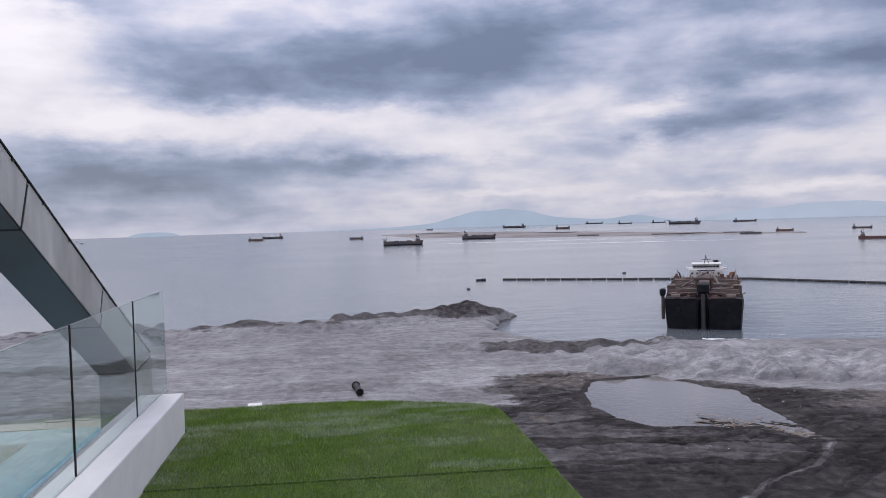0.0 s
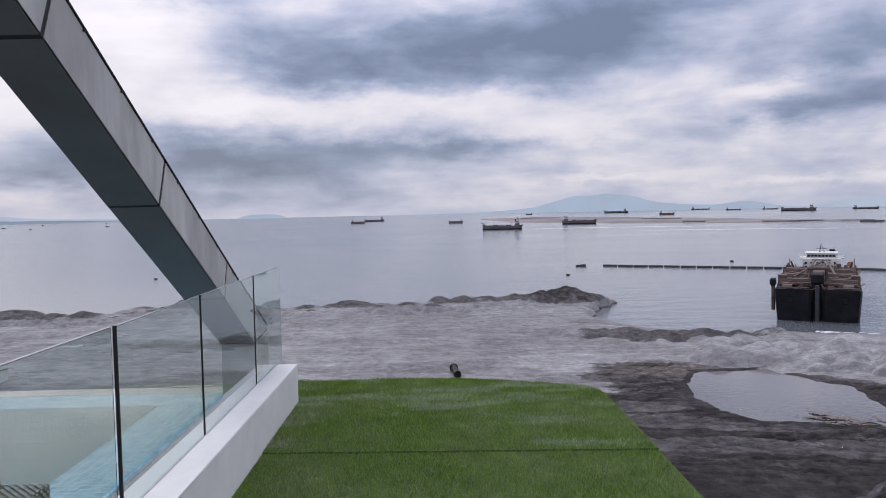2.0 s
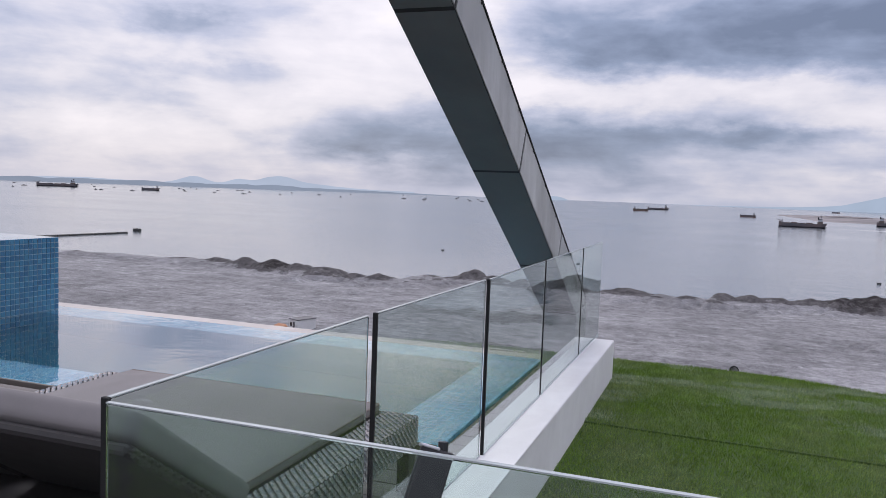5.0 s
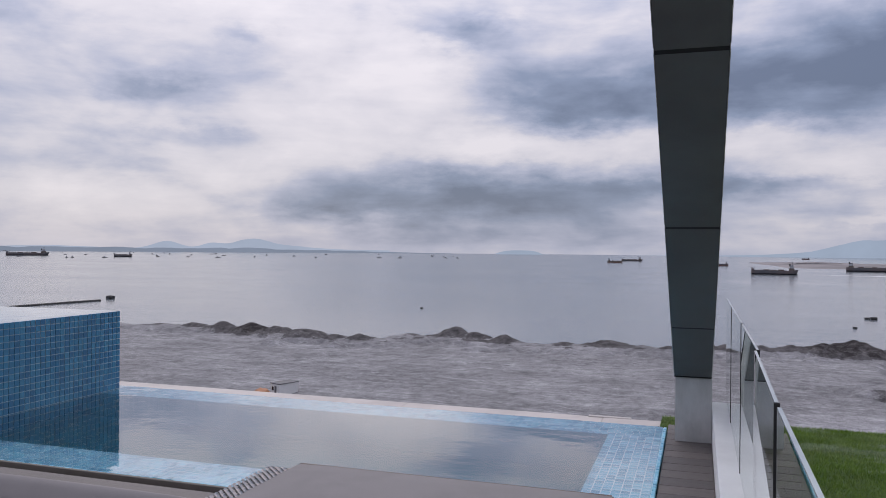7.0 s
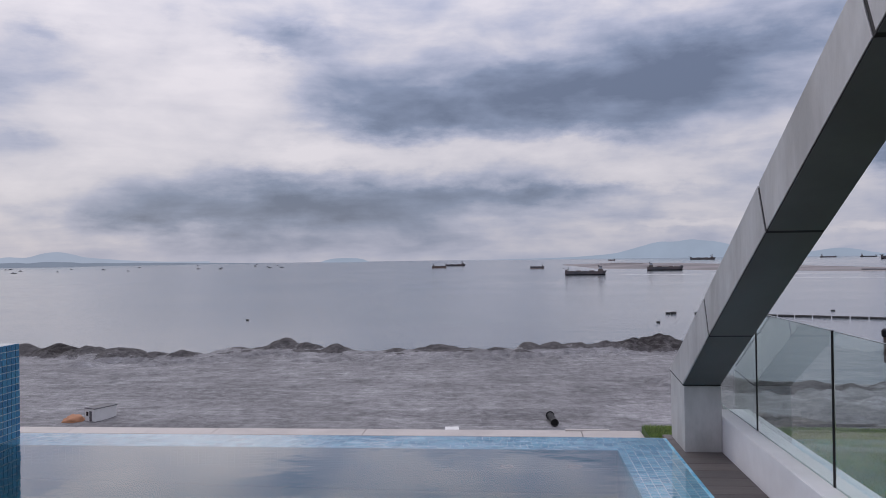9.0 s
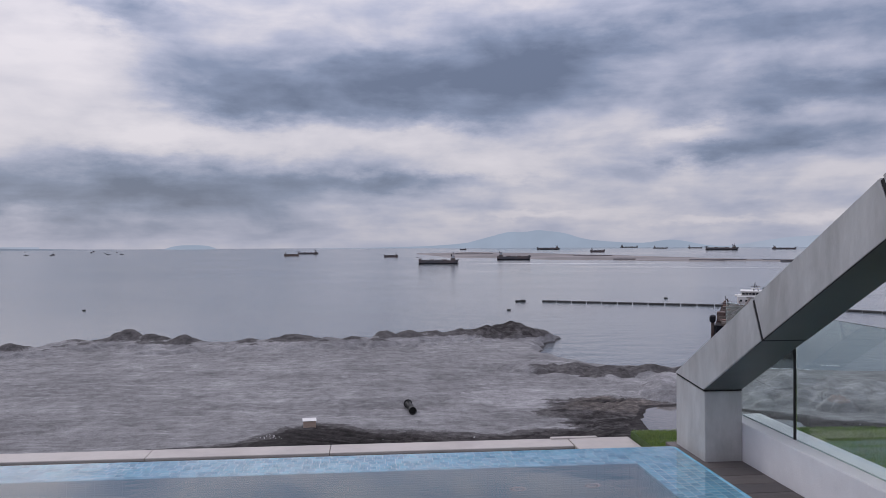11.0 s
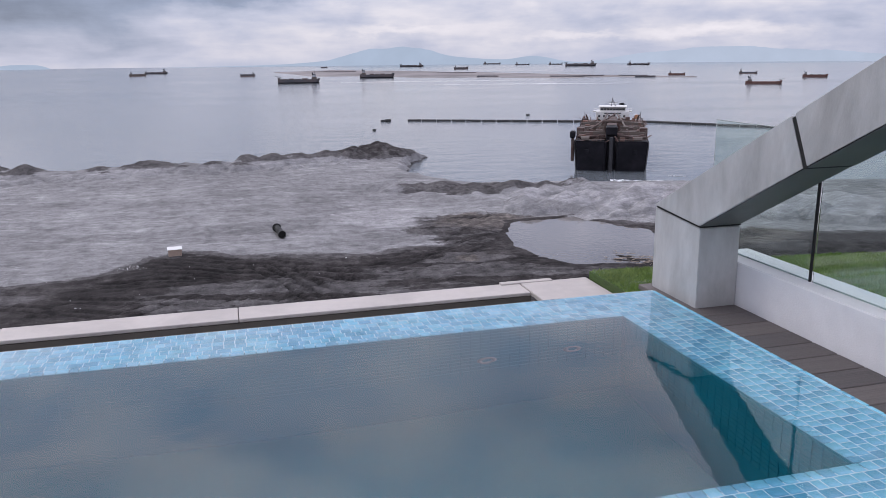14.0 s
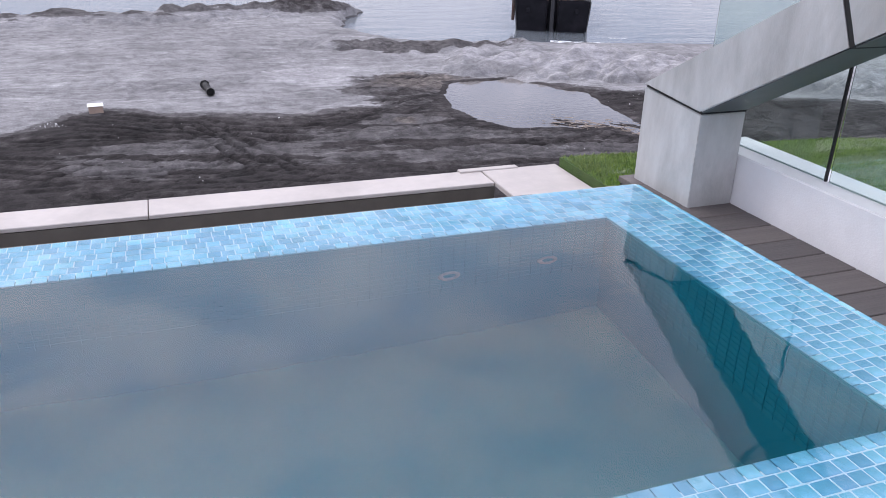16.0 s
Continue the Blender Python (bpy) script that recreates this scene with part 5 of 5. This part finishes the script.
        if rng.random() < 0.6:
            add_rod(gear, (x, y, z), (x + rng.uniform(-2.5, 2.5), y + rng.uniform(-1, 4), z + rng.uniform(0.6, 2.8)), rng.uniform(0.07, 0.2), None, 5)
        else:
            w = rng.uniform(0.3, 0.9)
            add_box(gear, x - w, x + w, y - w, y + w, z, z + rng.uniform(0.6, 2.2))
    tagged(part("deck_gear", gear, material("mixed_deck_gear", (0.16, 0.10, 0.085), 0.8, vary=0.3, per="island"), s, "clutter of rusty pipes and deck fittings"), kind="stuff")
    part("poop", box(-10.2, 10.2, 53.5, 70, 10, 12.4, 0.25), RUST, s, "rust-streaked poop deck")
    part("deckhouse", box(-5.9, 5.9, 54, 66, 12.4, 17.2, 0.25), SHIPWHITE, s, "white deckhouse")
    part("bridge", box(-4.6, 4.6, 55, 64, 17.2, 19.0, 0.2), SHIPWHITE, s, "white bridge")
    part("bridge_wing", box(-6.9, 6.9, 56, 59, 16.9, 17.5, 0.2), SHIPWHITE, s)
    part("bridge_roof", box(-5.0, 5.0, 54.4, 64.4, 19.0, 19.35, 0.15), SHIPWHITE, s)
    for sx in (-1, 1):
        part("wing_rail", rod((sx * 6.8, 56.2, 18.3), (sx * 4.7, 56.2, 18.3), 0.07, None, 6), SHIPWHITE, s)
        part("side_platform", box(sx * 8.3 - 1.9, sx * 8.3 + 1.9, 55, 60, 12.4, 13.2, 0.2), RUST, s, "rusty side platform")
        part("side_crane", rod((sx * 8.6, 57, 13.2), (sx * 9.3, 56, 15.8), 0.35, 0.25, 8), RUST, s)
        part("lamp_post", rod((sx * 9.8, 56, 13), (sx * 9.8, 56, 17.0), 0.12, None, 6), HULL_GREY, s)
    for k in range(8):
        part("window", box(-4.3 + k * 1.09, -3.42 + k * 1.09, 54.90, 54.98, 17.75, 18.55), WINDOWDARK, s)
    for row in range(2):
        for k in range(6):
            part("window", box(-5.0 + k * 1.75, -4.3 + k * 1.75, 53.90, 53.98, 13.2 + 1.7 * row, 14.0 + 1.7 * row), WINDOWDARK, s)
    part("name_bar", box(-2.9, 2.9, 53.91, 53.97, 16.35, 16.7), WINDOWDARK, s, "dark bar of lettering")
    part("mast", rod((-0.6, 58, 19.3), (-0.1, 58, 23.0), 0.22, 0.12, 8), HULL_GREY, s)
    part("mast_leg", rod((0.9, 58, 19.3), (0.1, 58, 22.0), 0.16, 0.1, 8), HULL_GREY, s)
    part("yard", rod((-1.6, 58, 21), (1.6, 58, 21), 0.12, None, 6), HULL_GREY, s)
    part("radar", box(-1.4, 1.4, 57.8, 58.2, 20.1, 20.45, 0.05), SHIPWHITE, s)
    part("funnel", rod((3.2, 65, 17.2), (3.2, 65, 20.2), 0.9, None, 12), HULL_BLACK, s)
    part("lifeboat", rod((8.6, 61, 14.4), (8.6, 65, 14.4), 1.0, 0.8, 12), ORANGE, s, "orange lifeboat")
    return s


big_ship()


def foam_patch(x, y, w, l, turn, label, seed):
    """A torn sheet of foam lying on the sea."""
    rng = random.Random(seed)
    bm = bmesh.new()
    for _ in range(46):
        a, r = rng.uniform(0, 6.28), math.sqrt(rng.random())
        cx, cy = r * math.cos(a) * w / 2, r * math.sin(a) * l / 2
        rx, ry = rng.uniform(0.03, 0.12) * w, rng.uniform(0.05, 0.16) * l
        ring = [bm.verts.new((cx + rx * math.cos(k) * rng.uniform(0.6, 1), cy + ry * math.sin(k) * rng.uniform(0.6, 1), 0.03 + rng.random() * 0.05)) for k in np.linspace(0, 5.6, 9)]
        bm.faces.new(ring)
    ob = solid("sea_foam", bm, FOAM, label, "foam", "stuff")
    ob.matrix_world = pose(x, y, SEA, 0, 0, turn)


foam_patch(104, 203, 8, 5, -27, "white churned foam under the dredger's bow", 1)
foam_patch(111, 201, 12, 2.4, -27, "white churned foam under the dredger's bow", 2)
foam_patch(124, 206, 5, 1.2, -27, "white churned foam beside the dredger", 3)


def boom_line(points, label):
    """A floating pipeline: black floats end to end."""
    line = thing("floating_pipeline", label, "pipeline", at=(0, 0, SEA))
    for (ax, ay), (bx, by) in zip(points, points[1:]):
        d = math.hypot(bx - ax, by - ay)
        n = max(1, round(d / 8.5))
        for i in range(n):
            t0, t1 = (i + 0.02) / n, (i + 0.955) / n
            sag = 0.5 * math.sin(i * 2.1)
            a = (ax + (bx - ax) * t0, ay + (by - ay) * t0 + sag, 0.25)
            b = (ax + (bx - ax) * t1, ay + (by - ay) * t1 + 0.5 * math.sin((i + 1) * 2.1), 0.25)
            part("float", rod(a, b, 0.75, None, 8), PIPEBLACK, line)


boom_line(((96, 444), (180, 402), (215, 384), (254, 331), (300, 270)), "long black floating dredge pipeline on the sea")
boom_line(((-352, 394), (-358, 326), (-362, 300)), "black floating pipeline end off the shore")


def buoy(x, y, r, label):
    b = thing("buoy", label, "buoy", at=(x, y, SEA))
    part("drum", rod((-r * 1.1, 0, r * 0.25), (r * 1.1, 0, r * 0.25), r * 0.62, None, 12), PIPEBLACK, b)
    part("collar", rod((-r * 0.15, 0, r * 0.25), (r * 0.15, 0, r * 0.25), r * 0.72, None, 12), PIPEBLACK, b)


for bx, by, br in ((82, 446, 1.1), (85, 446, 1.4), (67, 391, 0.8), (175, 458, 0.9), (-361, 413, 2.2), (-150, 420, 0.7)):
    buoy(bx, by, br, "small black buoy floating on the sea")


def fish_pens():
    rng = random.Random(8)
    for i in range(46):
        az = rng.uniform(-52, -17)
        d = rng.uniform(2300, 3900)
        x, y = d * math.sin(radians(az)), d * math.cos(radians(az))
        p = thing("fish_pen_boat", "tiny dark boat moored by fish pens far off", "boat", group="boats by the fish pens", at=(x, y, SEA), turn=-az)
        w = rng.uniform(5, 16)
        part("hull", hull_mesh(w, 3.5, 1.3), HULL_GREY, p)
        part("cabin", box(-w * 0.25, w * 0.05, -1.2, 1.2, 1.1, 3.2, 0.1), HULL_GREY, p)


fish_pens()

def wake(a, b, w, label):
    """A long thin line of foam on the sea, ragged along its edges."""
    rng = random.Random(int(a[0]))
    bm = bmesh.new()
    d = (Vector(b) - Vector(a)).to_2d()
    n = Vector((-d.y, d.x)).normalized()
    last = None
    for i in range(41):
        c = Vector(a).to_2d() + d * i / 40 + n * rng.uniform(-0.3, 0.3) * w
        h = w * rng.uniform(0.15, 0.6) * math.sin(math.pi * (i + 0.5) / 41)
        row = [bm.verts.new((*(c + n * h), SEA + 0.05)), bm.verts.new((*(c - n * h), SEA + 0.05))]
        if last:
            bm.faces.new((last[0], last[1], row[1], row[0]))
        last = row
    solid("wake", bm, FOAM, label, "foam", "stuff")


wake((140, 1238), (470, 1190), 16, "pale wake line trailing behind a dredger")
wake((260, 1060), (560, 960), 14, "pale current line on the sea")


def spit_gear(x, y, l, turn):
    g = thing("pontoon", "long dark pontoon aground on the sand bank", "pontoon", group="pontoons on the sand bank", at=(x, y, SEA + 0.2), turn=turn)
    part("deck", box(-l / 2, l / 2, -4, 4, 0, 2.2, 0.2), HULL_GREY, g)
    part("rail", rod((-l / 2, -3.6, 2.8), (l / 2, -3.6, 2.8), 0.15, None, 6), HULL_GREY, g)


for gx, gy, gl in ((590, 1330, 60), (640, 1330, 40), (690, 1230, 34), (470, 1420, 40), (520, 1800, 90), (300, 2250, 110), (700, 1290, 50)):
    spit_gear(gx, gy, gl, -math.degrees(math.atan2(gx, gy)) + 4)

# ---- things on the sand ----
def ground_pipe():
    p = thing("pipe_section", "short length of wide black dredge pipe lying on sand", "pipe", at=(4.6, 150.5, GROUND - 0.15), turn=5)
    bm = bmesh.new()
    n, r0, r1, l = 24, 0.74, 0.64, 7.0
    rings = []
    for y, r in ((-l / 2, r1), (-l / 2, r0), (-l / 2 + 0.5, r0), (-l / 2 + 0.5, r0 - 0.1), (l / 2 - 0.5, r0 - 0.1), (l / 2 - 0.5, r0), (l / 2, r0), (l / 2, r1), (-l / 2, r1)):
        rings.append([bm.verts.new((r * math.cos(2 * math.pi * k / n), y, r0 + r * math.sin(2 * math.pi * k / n))) for k in range(n)])
    for a, b in zip(rings, rings[1:]):
        for k in range(n):
            bm.faces.new((a[k], a[(k + 1) % n], b[(k + 1) % n], b[k]))
    bmesh.ops.remove_doubles(bm, verts=bm.verts, dist=0.001)
    bmesh.ops.recalc_face_normals(bm, faces=bm.faces)
    part("tube", bm, PIPEBLACK, p)
    # added black disc in the open end, in place of the shade inside
    part("hollow_shade_disc", rod((0, -l / 2 + 0.5, r0), (0, -l / 2 + 0.56, r0), r1, None, 24), SEAL, p, "black disc standing for the shade inside the pipe")
    for y in (-l / 2 + 0.25, l / 2 - 0.25):
        part("flange", rod((0, y - 0.12, r0), (0, y + 0.12, r0), r0 + 0.10, None, 24), PIPEBLACK, p) if y > 0 else None


ground_pipe()


def site_cabin(x, y, turn, w, l, h, label, wall, tarp):
    c = thing("site_cabin", label, "cabin", at=(x, y, GROUND - 0.25), turn=turn)
    part("walls", box(-w / 2, w / 2, -l / 2, l / 2, 0, h, 0.05), wall, c)
    part("roof", box(-w / 2 - 0.15, w / 2 + 0.15, -l / 2 - 0.15, l / 2 + 0.15, h, h + 0.18, 0.05), tarp, c, "flat overhanging roof")
    part("door", box(-w * 0.05, w * 0.18, -l / 2 - 0.06, -l / 2 - 0.01, 0.1, h * 0.82, 0.01), HULL_GREY, c)
    part("window", box(-w * 0.38, -w * 0.16, -l / 2 - 0.05, -l / 2 - 0.01, h * 0.42, h * 0.75), WINDOWDARK, c)
    return c


site_cabin(-86.3, 152, -22, 2.9, 5.2, 2.5, "small off-white site cabin with a grey roof", CABINWALL, HULL_GREY)


def tan_hut(x, y, turn):
    """A plain boarded hut with a pale sloping sheet for a roof."""
    h = thing("box_hut", "small tan boarded hut with a pale sheet roof on the sand", "hut", at=(x, y, GROUND - 0.35), turn=turn)
    h.scale = (0.8, 0.8, 0.85)
    for k in range(5):
        part("board", box(-1.35, 1.35, -0.92, -0.86, 0.05 + k * 0.36, 0.39 + k * 0.36, 0.01), TAN, h)
    part("side_wall", box(-1.33, -1.27, -0.85, 0.9, 0.05, 1.75, 0.01), TAN, h)
    part("side_wall", box(1.27, 1.33, -0.85, 0.9, 0.05, 1.75, 0.01), CABINWALL, h, "grey side wall")
    part("back_wall", box(-1.26, 1.26, 0.84, 0.9, 0.05, 1.95, 0.01), TAN, h)
    roof = box(-1.5, 1.5, -1.1, 1.1, 0, 0.07, 0.02)
    roof.transform(Matrix.Translation((0, 0, 1.92)) @ Matrix.Rotation(0.1, 4, "X"))
    part("roof", roof, SHIPWHITE, h, "pale sheet roof")


tan_hut(-13.6, 138.6, 6)


def heap(x, y, r, h, mat, label, seed):
    bm = bmesh.new()
    rng = random.Random(seed)
    bmesh.ops.create_icosphere(bm, subdivisions=3, radius=1)
    for v in bm.verts:
        k = 1 + 0.35 * noise.noise(v.co * 2.3 + Vector((seed, 0, 0)))
        v.co = Vector((v.co.x * r * k, v.co.y * r * k * 0.7, max(-0.2, v.co.z) * h * k))
    ob = solid("rubble_heap", bm, mat, label, "heap", smooth=True)
    ob.matrix_world = pose(x, y, GROUND - 0.2, 0, 0, seed * 40)


heap(-90.6, 149.5, 2.4, 1.2, ORANGE, "small heap of orange-brown tarpaulin by the cabin", 2)


def litter():
    """Scattered pale scraps and stones on the dark sand."""
    rng = random.Random(12)
    bm = bmesh.new()
    for _ in range(80):
        x, y = rng.choice(((rng.gauss(-19.5, 1.2), rng.gauss(132, 1.0)), (rng.uniform(-40, 20), rng.uniform(96, 134)), (rng.uniform(30, 100), rng.uniform(85, 122)), (rng.gauss(82, 4), rng.gauss(124, 4))))
        s = rng.choice((0.08, 0.1, 0.12, 0.14, 0.24))
        m = Matrix.Translation((x, y, GROUND + rng.uniform(-0.1, 0.12))) @ Euler((rng.random(), rng.random(), rng.uniform(0, 6))).to_matrix().to_4x4()
        bmesh.ops.create_cube(bm, size=1, matrix=m @ Matrix.Diagonal((s, s * rng.uniform(0.3, 1), s * 0.35, 1)))
    solid("scraps", bm, CABINWALL, "scattered pale scraps and stones on the sand", "litter", "stuff")


litter()


def driftwood():
    rng = random.Random(21)
    bm = bmesh.new()
    for _ in range(110):
        k = rng.random()
        x, y = 58 + 12 * k + rng.gauss(0, 1.8), 117 - 13 * k + rng.gauss(0, 2.2)
        a, l = rng.gauss(-0.6, 0.5), rng.uniform(0.3, 1.9)
        z = GROUND - 0.5 + rng.random() * 0.12
        add_rod(bm, (x, y, z), (x + l * math.cos(a), y + l * math.sin(a), z + rng.uniform(-0.05, 0.15)), rng.uniform(0.03, 0.075), None, 5)
    solid("driftwood", bm, DRIFT, "pale sticks and reeds lying in the muddy pool", "driftwood", "stuff")


driftwood()

# ---- deck planks and tiles ----
deck = thing("deck_floor", "weathered grey-brown timber deck boards", "deck", "structure")
# solid dark sheets that stand for the shade in the board gaps
part("deck_shade_bed", box(-12, PAR_IN, -7, POOL_Y0 - 0.03, -0.165, -0.068), WICKER_DARK, deck, "dark bed standing for the shade between the boards")
part("deck_shade_bed", box(POOL_X + 0.03, PAR_IN, POOL_Y0 - 0.03, 7.3, -0.165, -0.068), WICKER_DARK, deck, "dark bed standing for the shade between the boards")
PITCH = 0.198


def plank_mesh(x0, x1):
    return mesh_from("plank", box(x0, x1, 0.003, PITCH - 0.004, -0.066, -0.028, 0.004), DECKWOOD)


strip_mesh, wide_mesh = plank_mesh(POOL_X + 0.034, PAR_IN - 0.002), plank_mesh(-12, PAR_IN - 0.002)
for k in range(-12, 37):
    y = k * PITCH + 0.01
    far = y > POOL_Y0 - 0.23
    ob = new("plank", strip_mesh if far else wide_mesh)
    ob.parent = deck
    ob.location = (0, y, 0)

TILE_W = RIM / 4.5


def tile_mesh(name, sx, sy, mat, thick=0.012, bev=0.003):
    return mesh_from(name, box(-sx / 2, sx / 2, -sy / 2, sy / 2, -thick, 0, bev), mat)


def box_data(verts, faces, c, hx, hy, hz):
    n = len(verts)
    x, y, z = c
    verts += [(x + a * hx, y + b * hy, z + k * hz) for k in (-1, 1) for a, b in ((-1, -1), (1, -1), (1, 1), (-1, 1))]
    faces += [(n + 4, n + 5, n + 6, n + 7), (n, n + 1, n + 5, n + 4), (n + 1, n + 2, n + 6, n + 5), (n + 2, n + 3, n + 7, n + 6), (n + 3, n, n + 4, n + 7)]


def rim_tiles():
    s = RIM / 7
    gap = 0.0055
    sizes = (s, s * 0.76, s * 1.24)
    along_x = [tile_mesh("tile", l - gap, s - gap, TILE) for l in sizes]
    along_y = [tile_mesh("tile", s - gap, l - gap, TILE) for l in sizes]
    rng = random.Random(5)
    cells, rest = [], []
    # rows of tiles of three lengths, laid end to end along each side of the rim
    for row in range(7):
        for y in (POOL_Y1 - (row + 0.5) * s, POOL_Y0 + (row + 0.5) * s):
            x = POOL_X
            while x > SPA_X - 0.2:
                k = rng.choice((0, 0, 0, 1, 2))
                cells.append((x - sizes[k] / 2, y, k, True))
                x -= sizes[k]
        y = yi1
        while y > yi0 + 0.001:
            k = rng.choice((0, 0, 0, 1, 2))
            l = sizes[k]
            if y - l < yi0 + 0.03:
                rest.append((POOL_X - (row + 0.5) * s, (y + yi0) / 2, y - yi0))
                break
            cells.append((POOL_X - (row + 0.5) * s, y - l / 2, k, False))
            y -= l
    cells.sort(key=lambda c: (c[0] + 0.9) ** 2 + (c[1] - 5.4) ** 2)
    verts, faces = [], []
    for n, (x, y, k, lengthwise) in enumerate(cells):
        z = -0.018 + rng.uniform(-0.0015, 0.0015)
        if n < 298:
            ob = new("tile", (along_x if lengthwise else along_y)[k])
            ob.parent = pool
            ob.location = (x, y, z)
        else:
            hx, hy = (sizes[k], s) if lengthwise else (s, sizes[k])
            box_data(verts, faces, (x, y, z - 0.006), (hx - gap) / 2, (hy - gap) / 2, 0.006)
    for x, y, l in rest:
        box_data(verts, faces, (x, y, -0.024), (s - gap) / 2, (l - gap) / 2, 0.006)
    ob = new("tile_field", from_data("tile_field", verts, faces, TILE_FIELD))
    ob.parent = pool
    tagged(ob, "blue stone rim tiles further along", kind="stuff")
    # lining tiles on the inner walls
    verts, faces = [], []
    for i in range(int((xi - SPA_X) / s) + 2):
        for j in range(13):
            for yw in (yi1 - 0.003, yi0 + 0.003):
                box_data(verts, faces, (xi - (i + 0.5) * s, yw, -0.082 - j * s), (s - gap) / 2, 0.004, (s - gap) / 2)
    for i in range(int((yi1 - yi0) / s)):
        for j in range(13):
            box_data(verts, faces, (xi - 0.003, yi1 - (i + 0.5) * s, -0.082 - j * s), 0.004, (s - gap) / 2, (s - gap) / 2)
    lining = material("lining_tile", (0.0, 0.205, 0.29), 0.6, vary=0.06, vary_scale=5)
    ob = new("lining_tiles", from_data("lining_tiles", verts, faces, lining))
    ob.parent = pool
    tagged(ob, "teal lining tiles on the inner walls", kind="stuff")


rim_tiles()

def spa_mosaic():
    s, gap = 0.0621, 0.008
    rows = int((SPA_TOP + 0.9) / s)
    cols = int((6.93 - 4.36) / s)
    me = mesh_from("mosaic_tile", box(-0.006, 0.0, -(s - gap) / 2, (s - gap) / 2, -(s - gap) / 2, (s - gap) / 2, 0.0015), MOSAIC)
    verts, faces = [], []
    rng = random.Random(3)
    n = 0
    for i in range(cols):
        for j in range(rows):
            y, z = 6.93 - (i + 0.5) * s, SPA_TOP - (j + 0.5) * s
            if z > 0 and n < 296:
                ob = new("mosaic_tile", me)
                ob.parent = spa
                ob.location = (SPA_X + rng.uniform(-0.001, 0.001), y, z)
                n += 1
            else:
                box_data(verts, faces, (SPA_X - 0.003, y, z), 0.003, (s - gap) / 2, (s - gap) / 2)
    ob = new("mosaic_field", from_data("mosaic_field", verts, faces, MOSAIC_FIELD))
    ob.parent = spa
    tagged(ob, "blue mosaic tiles further along", kind="stuff")


spa_mosaic()
